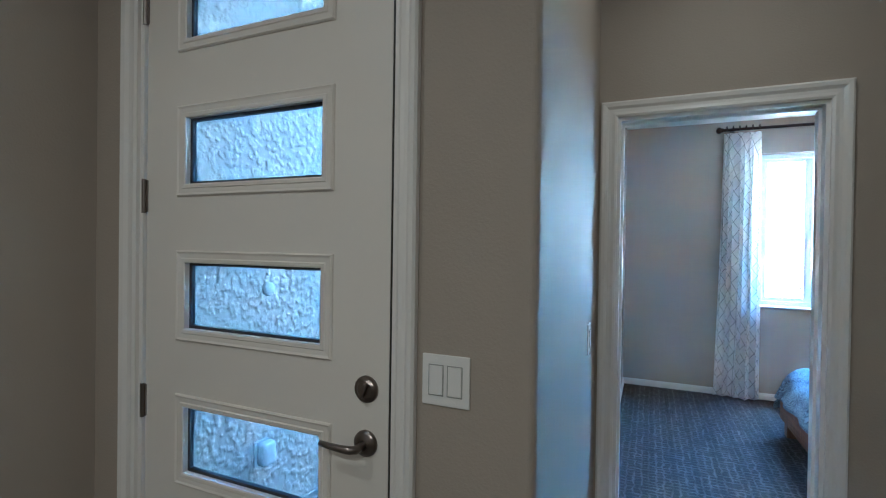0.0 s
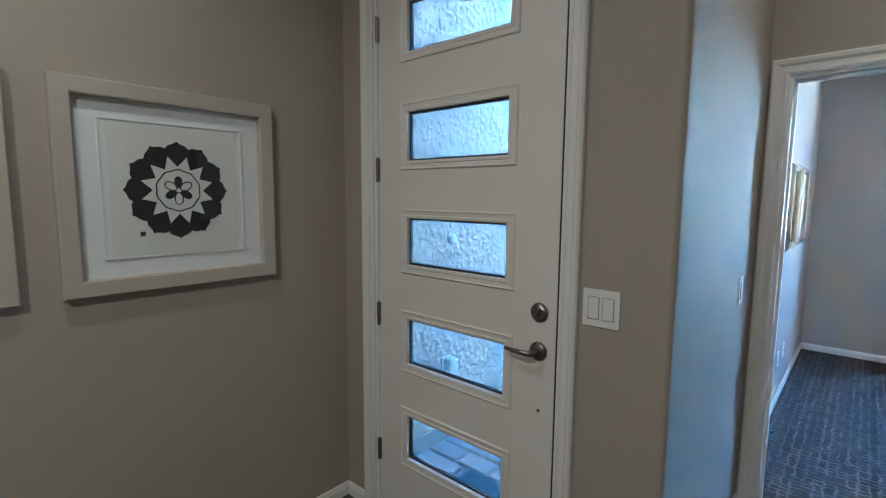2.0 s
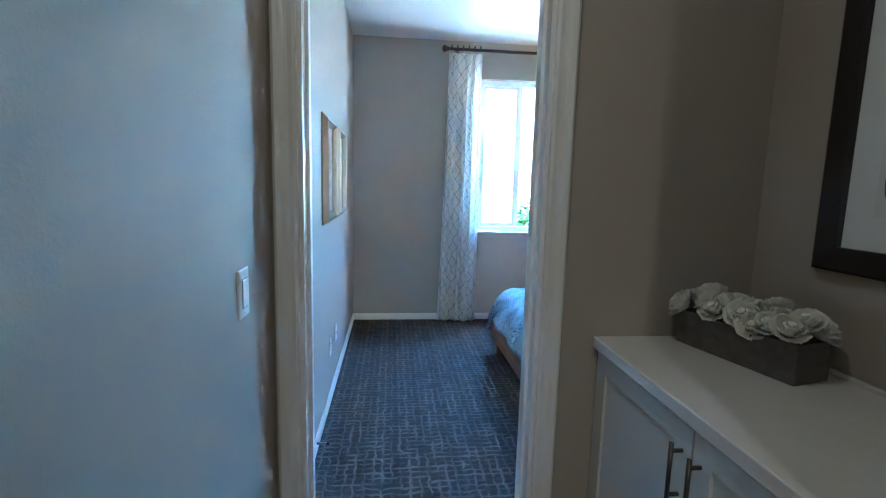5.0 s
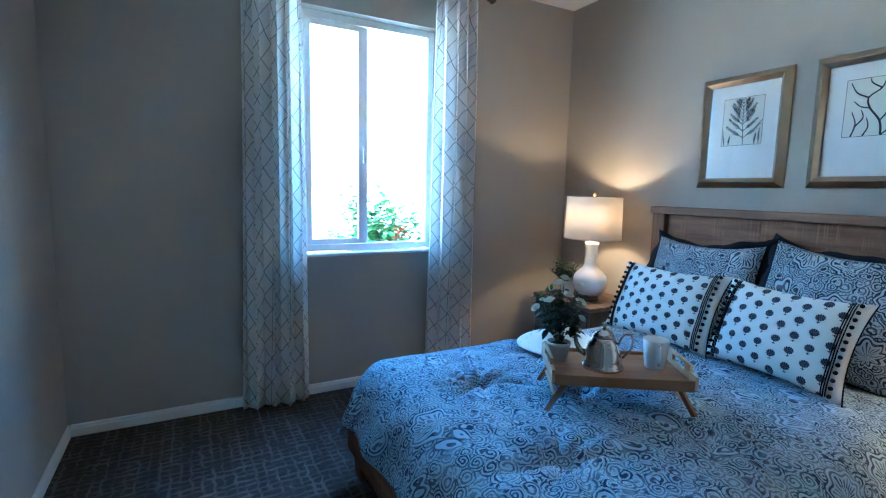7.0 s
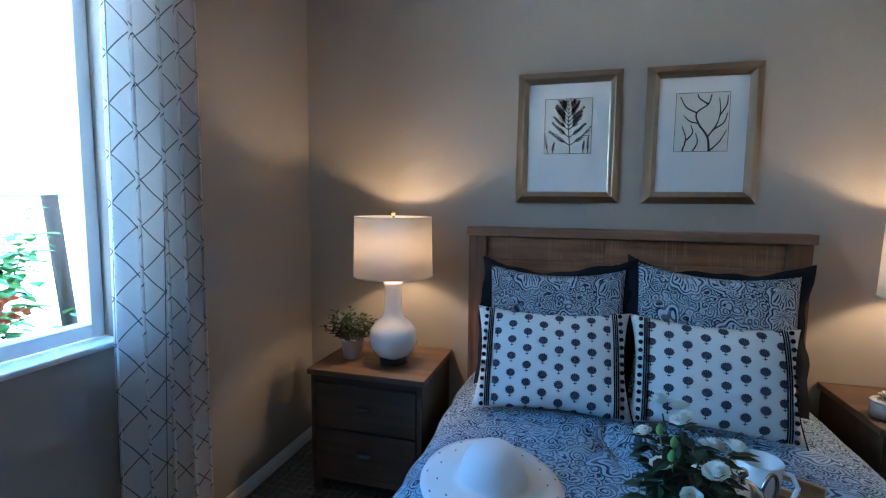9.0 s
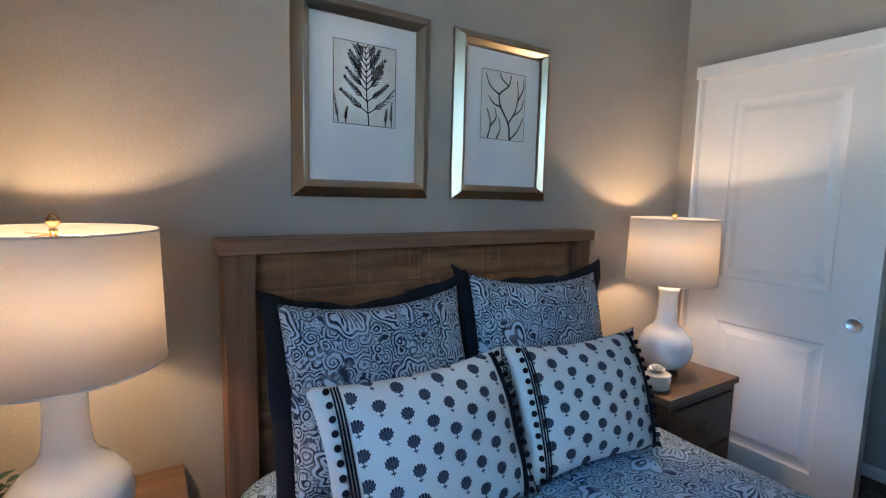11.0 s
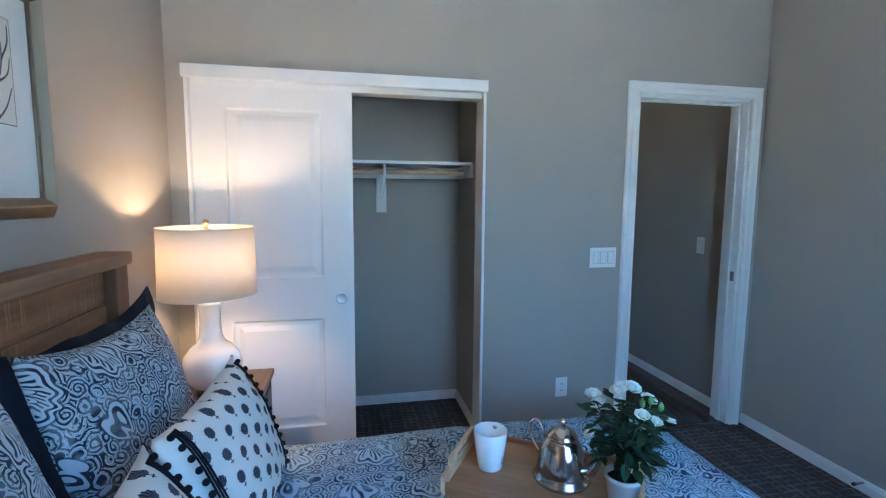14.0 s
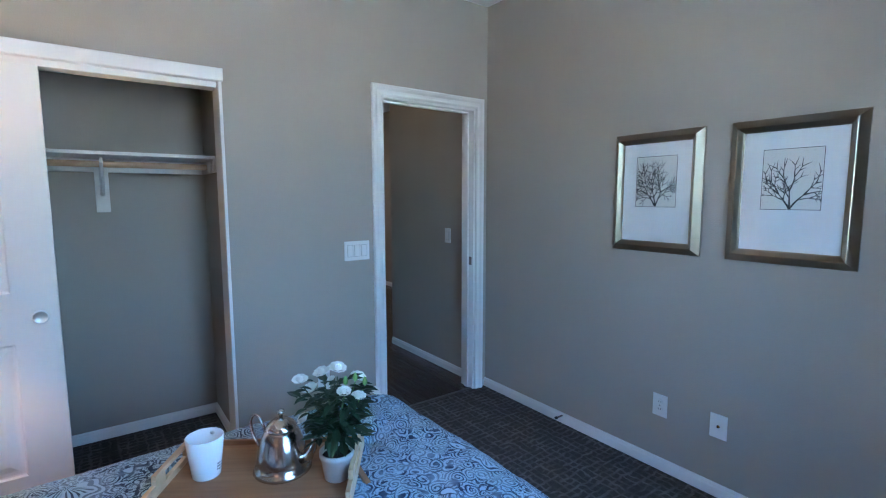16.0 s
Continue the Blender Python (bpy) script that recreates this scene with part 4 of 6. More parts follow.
def lumbar(m, w, h, seed):
    t = thing("accent_pillow", m, "white oblong pillow with navy block-print flowers and pompom bands", "pillow", "flower-print pillows")
    ob = part("cover", cushion(w, h, 0.15, seed, 0.095), FLORAL, t, smooth=True)
    part("piping", tube(B(), [(w / 2 * (1 - 0.095 * (1 - v * v)), h / 2 * v, 0) for v in [k / 12 - 1 for k in range(25)]], 0.003, 6), NAVY, t, "navy corded edge", True)

    def surf(x, y):
        u, v = x / (w / 2), y / (h / 2)
        prof = max(0.0, (1 - abs(u) ** 2.6) * (1 - abs(v) ** 2.6)) ** 0.55
        off = random.Random(seed).uniform(0, 50)
        return 0.075 * prof * (1 + 0.18 * noise.noise(Vector((u * 1.6 + off, v * 1.6, 1)))) + 0.002
    for s in (-1, 1):
        xb = s * w * 0.395
        for dx in (-0.0075, 0.0, 0.0075):
            bm = B()
            tube(bm, [(xb + dx, h / 2 * 0.93 * v, surf(xb + dx, h / 2 * 0.93 * v)) for v in [k / 12 - 1 for k in range(25)]], 0.0026, 5)
            part("braid", bm, NAVY, t, "navy braid", True)
        for k in range(13):
            y = h * 0.45 * (k / 6 - 1)
            x = xb + s * 0.021
            part("pompom", ball(B(), (x, y, surf(x, y) + 0.003), 0.0085, 2), NAVY, t, "small navy pompom", True)
    return t


sham(leaning((3.00, 0.565), (3.155, 1.085), 1.80, 1), 0.60, 0.54, 2)
sham(leaning((2.98, 0.565), (3.150, 1.115), 1.165, -2) @ pose(0, 0, 0, 0, 0, -3), 0.61, 0.56, 5)
lumbar(leaning((2.715, 0.570), (2.895, 0.945), 1.80, 3) @ pose(0, 0, 0, 0, 0, 0), 0.605, 0.415, 11)
lumbar(leaning((2.73, 0.570), (2.885, 0.940), 1.228, -3) @ pose(0, 0, 0, 0, 0, -1), 0.57, 0.405, 23)


# nightstands
def nightstand(m, w, d, h, label):
    t = thing("nightstand", m, label, "nightstand", "bedside stands")
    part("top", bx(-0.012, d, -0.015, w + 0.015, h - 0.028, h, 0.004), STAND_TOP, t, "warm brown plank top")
    b = B()
    box(b, 0.0, d - 0.005, 0.0, 0.022, 0.07, h - 0.0285, 0.002), box(b, 0.0, d - 0.005, w - 0.022, w, 0.07, h - 0.0285, 0.002)
    box(b, 0.02, d - 0.005, 0.022, w - 0.022, 0.07, 0.09), box(b, d - 0.02, d - 0.005, 0.022, w - 0.022, 0.09, h - 0.029)
    box(b, 0.0, 0.02, 0.022, w - 0.022, 0.07, 0.10), box(b, 0.0, 0.02, 0.022, w - 0.022, h - 0.055, h - 0.0285)
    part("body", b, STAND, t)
    hh = (h - 0.055 - 0.10 - 0.02) / 2
    for k in range(2):
        z0 = 0.105 + k * (hh + 0.008)
        dr = part("drawer", bx(-0.004, 0.016, 0.028, w - 0.028, z0, z0 + hh - 0.002, 0.003), STAND, t)
        cup = B()
        n = 12
        prof = [(0.0, 0.0), (0.012, 0.002), (0.02, 0.010), (0.022, 0.02)]
        rows = []
        for o, dz in prof:
            rows.append([cup.verts.new((-0.004 - o * math.sin(math.pi * i / n) ** 0.5, w / 2 + 0.034 * math.cos(math.pi * i / n), z0 + hh / 2 + 0.014 - dz)) for i in range(n + 1)])
        for a, b2 in zip(rows, rows[1:]):
            for i in range(n):
                cup.faces.new((a[i], a[i + 1], b2[i + 1], b2[i]))
        cp = part("cup_pull", cup, BRONZE, dr, "dark metal cup pull", True)
        md = cp.modifiers.new("thick", "SOLIDIFY")
        md.thickness = 0.002
    for x in (0.004, d - 0.055):
        for y in (0.004, w - 0.054):
            part("foot", bx(x, x + 0.05, y, y + 0.05, 0.0, 0.0695, 0.003), STAND, t)
    return t


nightstand(pose(2.845, 2.345, 0), 0.545, 0.475, 0.60, "brown wooden two-drawer nightstand in the corner by the window")
nightstand(pose(2.87, 0.165, 0), 0.50, 0.45, 0.61, "brown wooden two-drawer nightstand beside closet doors")


# lamps
def table_lamp(x, y, z, label):
    t = thing("table_lamp", pose(x, y, z), label, "lamp", "bedside lamps")
    part("foot", lathe(B(), [(0.0, 0.0), (0.066, 0.0), (0.066, 0.02), (0.052, 0.024), (0.0, 0.024)], 32), BRONZE, t, "dark clear-edged foot ring", True)
    part("vase", lathe(B(), [(0.0, 0.0245), (0.05, 0.0245), (0.085, 0.045), (0.112, 0.085), (0.118, 0.125), (0.108, 0.17), (0.08, 0.205), (0.055, 0.225), (0.045, 0.25), (0.041, 0.30), (0.040, 0.37), (0.046, 0.382), (0.046, 0.398), (0.0, 0.40)], 40), CERAMIC, t, "white glazed gourd vase", True)
    part("stem", tube(B(), [(0, 0, 0.40), (0, 0, 0.47)], 0.011, 12), BRASS, t, "brass stem", True)
    hb = B()
    for s in (-1, 1):
        tube(hb, [(0.0, s * 0.012, 0.45), (0, s * 0.045, 0.50), (0, s * 0.05, 0.58), (0, s * 0.03, 0.67), (0, 0.0, 0.695)], 0.0022, 6)
    part("harp", hb, BRASS, t, "brass harp", True)
    sh = B()
    rb, rt, z0, z1 = 0.188, 0.182, 0.425, 0.703
    lathe(sh, [(rb, z0), (rt, z1), (rt - 0.0025, z1), (rb - 0.0025, z0), (rb, z0)], 56)
    bmesh.ops.remove_doubles(sh, verts=sh.verts, dist=1e-5)
    shade = part("shade", sh, SHADE, t, "cream linen drum shade, lit", True)
    for zq, rq in ((z0, rb), (z1, rt)):
        part("rim", tube(B(), [(rq * math.cos(k * math.pi / 24), rq * math.sin(k * math.pi / 24), zq) for k in range(49)], 0.0022, 5, False), LINEN, shade, "", True)
    sp = B()
    for k in range(3):
        a = k * 2 * math.pi / 3 + 0.4
        tube(sp, [(0, 0, 0.695), (rt * math.cos(a), rt * math.sin(a), 0.685)], 0.0018, 5)
    part("spider", sp, BRASS, shade)
    part("finial", lathe(B(), [(0.0, 0.697), (0.008, 0.697), (0.008, 0.703), (0.005, 0.707), (0.012, 0.717), (0.012, 0.726), (0.006, 0.735), (0.0, 0.737)], 16), BRASS, t, "brass finial", True)
    lm = new("bulb_light", bpy.data.lights.new("bulb_light", "POINT"))
    lm.data.energy, lm.data.color, lm.data.shadow_soft_size = BULB, (1.0, 0.55, 0.25), 0.03
    lm.parent = t
    lm.location = (0, 0, 0.585)
    return t


table_lamp(3.04, 2.555, 0.60, "lit white ceramic gourd lamp beside potted plant")
table_lamp(3.065, 0.415, 0.61, "lit white ceramic gourd lamp beside trinket box")


# framed prints
def branch_art(bm, w, h, seed, style):
    rnd = random.Random(seed)

    def stroke(p, a, L, wd, bend, n=7):
        pts = [p]
        for k in range(n):
            a += bend / n + rnd.uniform(-0.06, 0.06)
            q = (pts[-1][0] + math.cos(a) * L / n, pts[-1][1] + math.sin(a) * L / n)
            if abs(q[0]) > w / 2 - 0.002 or abs(q[1]) > h / 2 - 0.002:
                break
            pts.append(q)
        for k in range(len(pts) - 1):
            (xa, ya), (xb, yb) = pts[k], pts[k + 1]
            d = math.hypot(xb - xa, yb - ya) or 1
            wa = wd * (1 - 0.6 * k / n) / 2
            wb = wd * (1 - 0.6 * (k + 1) / n) / 2
            ox, oy = -(yb - ya) / d, (xb - xa) / d
            poly(bm, [(xa + ox * wa, ya + oy * wa), (xa - ox * wa, ya - oy * wa), (xb - ox * wb, yb - oy * wb), (xb + ox * wb, yb + oy * wb)], 0.0)
        return pts, a

    def leaflet(p, a, L, wd):
        c, sn = math.cos(a), math.sin(a)
        pts = [(p[0] + c * L * u - sn * wd * o, p[1] + sn * L * u + c * wd * o) for u, o in ((0, 0.12), (0, -0.12), (0.45, -0.5), (0.8, -0.4), (1, 0), (0.8, 0.4), (0.45, 0.5))]
        if all(abs(q[0]) < w / 2 - 0.002 and abs(q[1]) < h / 2 - 0.002 for q in pts):
            poly(bm, pts, 0.0)

    def frond(p, a, L, bend, size, n=9):
        pts, aa = stroke(p, a, L, 0.0040, bend, n)
        for k, q in enumerate(pts[2:]):
            f = 1 - 0.45 * k / n
            for e in (-1, 1):
                leaflet(q, a + bend * (k + 2) / n + e * rnd.uniform(0.35, 0.55), size * f * rnd.uniform(0.85, 1.15), 0.21 * size * f)
        leaflet(pts[-1], aa, size * 0.7, 0.2 * size)
        return pts

    if style == "fern":
        stem = stroke((0.012, -h / 2 + 0.003), math.pi / 2 + 0.10, h * 0.93, 0.0044, 0.05, 13)[0]
        for k, p in enumerate(stem[2:]):
            f = k / len(stem)
            for e in (-1, 1):
                if k % 2 == 0 or f > 0.3:
                    L = 0.108 * (1 - 0.55 * f) * rnd.uniform(0.85, 1.1)
                    frond(p, math.pi / 2 - e * rnd.uniform(0.95, 1.1) * (1 - 0.45 * f), L, e * 0.18, 0.023 - 0.006 * f, 8)
        for x, L in ((-0.092, 0.085), (-0.068, 0.045), (0.072, 0.05), (0.094, 0.075)):
            frond((x, -h / 2 + 0.003), math.pi / 2 + rnd.uniform(-0.15, 0.15), L, rnd.uniform(-0.2, 0.2), 0.014, 9)
    elif style == "weed":
        lines = (((0.16, -0.49), (0.12, -0.25), (-0.06, -0.02), (-0.10, 0.16), (0.10, 0.30), (0.16, 0.46)), ((-0.06, -0.02), (-0.22, 0.02), (-0.34, 0.12)), ((0.12, -0.25), (0.28, -0.04), (0.33, 0.18), (0.30, 0.40)),
                 ((0.20, -0.14), (0.40, -0.02), (0.46, 0.14)), ((0.16, -0.49), (0.34, -0.34), (0.46, -0.14)), ((-0.34, -0.49), (-0.28, -0.28), (-0.36, -0.06)), ((-0.30, -0.33), (-0.16, -0.18), (-0.20, -0.04)),
                 ((-0.14, -0.49), (-0.06, -0.34), (-0.10, -0.18)), ((-0.10, 0.16), (-0.30, 0.26), (-0.42, 0.44)), ((0.10, 0.30), (-0.06, 0.40), (-0.10, 0.48)), ((0.32, 0.10), (0.44, 0.28), (0.45, 0.44)))
        for line in lines:
            pts = [(q.x * w, q.y * h) for q in flowing([(a, b, 0) for a, b in line], 6)]
            for k, ((xa, ya), (xb, yb)) in enumerate(zip(pts, pts[1:])):
                d = math.hypot(xb - xa, yb - ya) or 1
                wa = (0.0094 if len(line) > 4 else 0.0068) * (1 - 0.5 * k / len(pts)) / 2
                ox, oy = -(yb - ya) / d * wa, (xb - xa) / d * wa
                poly(bm, [(xa + ox, ya + oy), (xa - ox, ya - oy), (xb - ox, yb - oy), (xb + ox, yb + oy)], 0.0)
    else:
        def grow(p, a, L, wd, depth):
            pts, aa = stroke(p, a, L, wd, rnd.uniform(-0.3, 0.3), 5)
            if depth and len(pts) > 3:
                for e in (-1, 1):
                    grow(pts[-1], aa + e * rnd.uniform(0.25, 0.6), L * 0.78, wd * 0.75, depth - 1)
                    if rnd.random() < 0.6:
                        grow(pts[len(pts) // 2], aa + e * rnd.uniform(0.5, 0.9), L * 0.55, wd * 0.65, depth - 1)
        for a in (1.1, 1.57, 2.0):
            grow((0.0, -h / 2 + 0.004), a, 0.075, 0.0082 if style == "tree" else 0.0085, 4 if style == "tree" else 3)
    return bm


def framed_print(face, x, y, z, w, h, aw, ah, adz, seed, style, label, ink, group):
    t = thing("framed_print", on(face, x, y, z), label, "framed print", group)
    ow, oh = w - 0.108, h - 0.108
    part("frame", ring_sweep(B(), ow, oh, [(0.0, 0.010), (0.0, 0.015), (0.004, 0.017), (0.0045, 0.0195), (0.020, 0.037), (0.0225, 0.038), (0.025, 0.037), (0.0525, 0.012), (0.054, 0.010), (0.054, 0.001), (0.0, 0.001)]), SILVERGOLD, t, "champagne-gold bevelled frame")
    part("mat_board", bx(-ow / 2, ow / 2, -oh / 2, oh / 2, 0.004, 0.008), MATBOARD, t)
    part("paper", bx(-aw / 2, aw / 2, adz - ah / 2, adz + ah / 2, 0.0081, 0.0088), PAPER, t)
    bm = B()
    for a in ((-aw / 2, aw / 2, adz + ah / 2 - 0.002, adz + ah / 2), (-aw / 2, aw / 2, adz - ah / 2, adz - ah / 2 + 0.002), (-aw / 2, -aw / 2 + 0.002, adz - ah / 2, adz + ah / 2), (aw / 2 - 0.002, aw / 2, adz - ah / 2, adz + ah / 2)):
        poly(bm, [(a[0], a[2], 0.0096), (a[1], a[2], 0.0096), (a[1], a[3], 0.0096), (a[0], a[3], 0.0096)])
    part("border_line", bm, INK, t)
    part("drawing", branch_art(B(), aw, ah, seed, style), ink, t, "dark botanical drawing", at=pose(0, adz, 0.0102))
    g = part("pane", bx(-ow / 2, ow / 2, -oh / 2, oh / 2, 0.0125, 0.0145), PANE, t, "clear picture glass")
    g.visible_shadow = False
    return t


framed_print(FACE_W, EX, 1.775, 1.685, 0.478, 0.615, 0.218, 0.258, 0.055, 3, "fern", "champagne-gold framed navy fern print above headboard", INK, "prints above the bed")
framed_print(FACE_W, EX, 1.201, 1.685, 0.468, 0.612, 0.218, 0.258, 0.055, 9, "weed", "champagne-gold framed navy seaweed print above headboard", INK, "prints above the bed")
framed_print(FACE_E, 0.0, 1.305, 1.443, 0.468, 0.605, 0.215, 0.255, 0.055, 17, "tree", "champagne-gold framed grey coral-branch print on bare wall", INKGREY, "prints on the bare wall")
framed_print(FACE_E, 0.0, 1.888, 1.443, 0.470, 0.605, 0.213, 0.25, 0.05, 28, "coral", "champagne-gold framed grey bushy coral print on bare wall", INKGREY, "prints on the bare wall")

# breakfast tray with pot, kettle and mug
TRM = pose(1.985, 1.378, 0.0, 0, 0, -33)
tray = thing("bed_tray", TRM @ pose(0, 0, 0.566), "bamboo breakfast tray on folding legs, standing on comforter", "tray")
TL, TW, TZ = 0.49, 0.305, 0.122
part("base", bx(-TL / 2 + 0.012, TL / 2 - 0.012, -TW / 2 + 0.01, TW / 2 - 0.01, TZ - 0.004, TZ + 0.004), BAMBOO, tray)
for s in (-1, 1):
    part("long_side", bx(-TL / 2 + 0.012, TL / 2 - 0.012, s * (TW / 2 - 0.005) - 0.005, s * (TW / 2 - 0.005) + 0.005, TZ - 0.02, TZ + 0.018, 0.002), BAMBOO, tray)
    bm = B()
    xe = s * (TL / 2 - 0.006)
    for y0, y1, z0, z1 in ((-TW / 2, TW / 2, TZ - 0.012, TZ + 0.022), (-TW / 2, -0.055, TZ + 0.022, TZ + 0.034), (0.055, TW / 2, TZ + 0.022, TZ + 0.034), (-0.10, 0.10, TZ + 0.046, TZ + 0.058)):
        box(bm, xe - 0.006, xe + 0.006, y0, y1, z0, z1, 0.0015)
    for sy in (-1, 1):
        box(bm, xe - 0.006, xe + 0.006, sy * 0.0775 - 0.0225, sy * 0.0775 + 0.0225, TZ + 0.034, TZ + 0.046, 0.001)
    part("end_handle", bm, BAMBOO_L, tray, "pale bamboo end with cut-out grip")
    for sy in (-1, 1):
        bm = tube(B(), [(s * (TL / 2 - 0.06), sy * (TW / 2 - 0.02), TZ - 0.004), (s * (TL / 2 + 0.015), sy * (TW / 2 - 0.02), -0.012)], 0.0105, 4)
        part("leg", bm, BAMBOO, tray)
    part("stretcher", tube(B(), [(s * (TL / 2 - 0.02), -TW / 2 + 0.02, 0.045), (s * (TL / 2 - 0.02), TW / 2 - 0.02, 0.045)], 0.006, 6), BAMBOO_L, tray)
TOPZ = 0.566 + TZ + 0.004

mug = thing("mug", pose(2.118, 1.302, TOPZ, 0, 0, 235), "plain white ceramic mug with small printed mark", "mug")
mb = lathe(B(), [(0.0, 0.001), (0.033, 0.0), (0.036, 0.004), (0.041, 0.05), (0.047, 0.108), (0.045, 0.109), (0.038, 0.05), (0.033, 0.008), (0.0, 0.007)], 32)
part("cup", mb, CERAMIC, mug, smooth=True)
part("handle", tube(B(), [(0.042, 0, 0.096), (0.062, 0, 0.097), (0.074, 0, 0.075), (0.066, 0, 0.045), (0.038, 0, 0.022)], [0.006, 0.0055, 0.005, 0.005, 0.006], 10), CERAMIC, mug, smooth=True)
bm = B()
for k in range(3):
    for r in range(3):
        a = -2.0 + 0.16 * k
        rr = 0.0398 + 0.0008 * r
        z = 0.022 + r * 0.008
        poly(bm, [(rr * math.cos(a), rr * math.sin(a), z), (rr * math.cos(a + 0.1), rr * math.sin(a + 0.1), z), ((rr + 0.0006) * math.cos(a + 0.1), (rr + 0.0006) * math.sin(a + 0.1), z + 0.005), ((rr + 0.0006) * math.cos(a), (rr + 0.0006) * math.sin(a), z + 0.005)])
part("printed_mark", bm, INKGREY, mug)

ket = thing("kettle", pose(1.945, 1.392, TOPZ, 0, 0, 125), "polished stainless steel kettle with curved spout and handle", "kettle")


part("body", lathe(B(), [(0.0, 0.0), (0.066, 0.0), (0.068, 0.004), (0.064, 0.012), (0.060, 0.016), (0.059, 0.03), (0.056, 0.055), (0.049, 0.085), (0.039, 0.108), (0.034, 0.114), (0.0, 0.115)], 40), CHROME, ket, smooth=True)
lid = part("lid", lathe(B(), [(0.036, 0.114), (0.036, 0.118), (0.030, 0.128), (0.018, 0.138), (0.006, 0.143), (0.0, 0.143)], 32), CHROME, ket, smooth=True)
part("knob", lathe(B(), [(0.0, 0.142), (0.004, 0.143), (0.005, 0.148), (0.010, 0.155), (0.008, 0.163), (0.0, 0.168)], 16), CHROME, lid, smooth=True)
part("spout", tube(B(), [(0.045, 0, 0.035), (0.075, 0, 0.05), (0.088, 0, 0.075), (0.092, 0, 0.10), (0.104, 0, 0.112)], [0.014, 0.011, 0.008, 0.0065, 0.006], 12), CHROME, ket, smooth=True)
part("handle", tube(B(), flowing([(-0.045, 0, 0.085), (-0.055, 0, 0.115), (-0.068, 0, 0.134), (-0.083, 0, 0.132), (-0.090, 0, 0.11), (-0.083, 0, 0.075), (-0.062, 0, 0.045)]), 0.0036, 10), CHROME, ket, smooth=True)


def leaf_at(bm, p, d, L, W, curl=0.25):
    d = Vector(d).normalized()
    side = d.cross(Vector((0, 0, 1)))
    side = side.normalized() if side.length > 1e-3 else Vector((1, 0, 0))
    up = side.cross(d)
    pts = []
    for k, wd in ((0.0, 0.06), (0.3, 0.85), (0.6, 0.9), (1.0, 0.0)):
        c = Vector(p) + d * (L * k) - up * (curl * L * k * k)
        if wd:
            pts.append([bm.verts.new(c - side * W / 2 * wd + up * 0.12 * W), bm.verts.new(c), bm.verts.new(c + side * W / 2 * wd + up * 0.12 * W)])
        else:
            pts.append([bm.verts.new(c)])
    for a, b in zip(pts, pts[1:]):
        if len(b) == 3:
            bm.faces.new((a[0], a[1], b[1], b[0])), bm.faces.new((a[1], a[2], b[2], b[1]))
        else:
            bm.faces.new((a[0], a[1], b[0])), bm.faces.new((a[1], a[2], b[0]))


def rose(bm, c, r, rnd, axis=(0, 0, 1)):
    q = Vector((0, 0, 1)).rotation_difference(Vector(axis).normalized()).to_matrix()
    core = bmesh.ops.create_icosphere(bm, subdivisions=1, radius=0.42 * r)["verts"]
    for v in core:
        v.co = Vector(c) + q @ Vector((v.co.x, v.co.y, v.co.z * 1.1 + 0.38 * r))
    for ring, (n, rr, hh, tilt) in enumerate(((4, 0.28, 1.06, 0.02), (5, 0.46, 1.0, 0.12), (6, 0.68, 0.86, 0.32), (6, 0.90, 0.60, 0.65))):
        for k in range(n):
            a = 2 * math.pi * (k + 0.5 * ring) / n + rnd.uniform(-0.15, 0.15)
            wd = 1.5 * math.pi / n
            rows = []
            for j, v in enumerate((0.0, 0.5, 1.0)):
                rad = rr * (0.25 + 0.75 * v ** (0.6 + tilt * 0.3)) + 0.12 * tilt * v * v
                z = hh * (v ** (0.7 + 0.4 * tilt)) * 0.9 - 0.1 - 0.12 * tilt * max(0, v - 0.7)
                rows.append([bm.verts.new(Vector(c) + q @ Vector((rad * r * math.cos(a + e * wd * (0.4 + 0.6 * v)), rad * r * math.sin(a + e * wd * (0.4 + 0.6 * v)), (z - 0.08 * abs(e) * v) * r))) for e in (-1, 0, 1)])
            for ra, rb in zip(rows, rows[1:]):
                for i in range(2):
                    bm.faces.new((ra[i], ra[i + 1], rb[i + 1], rb[i]))


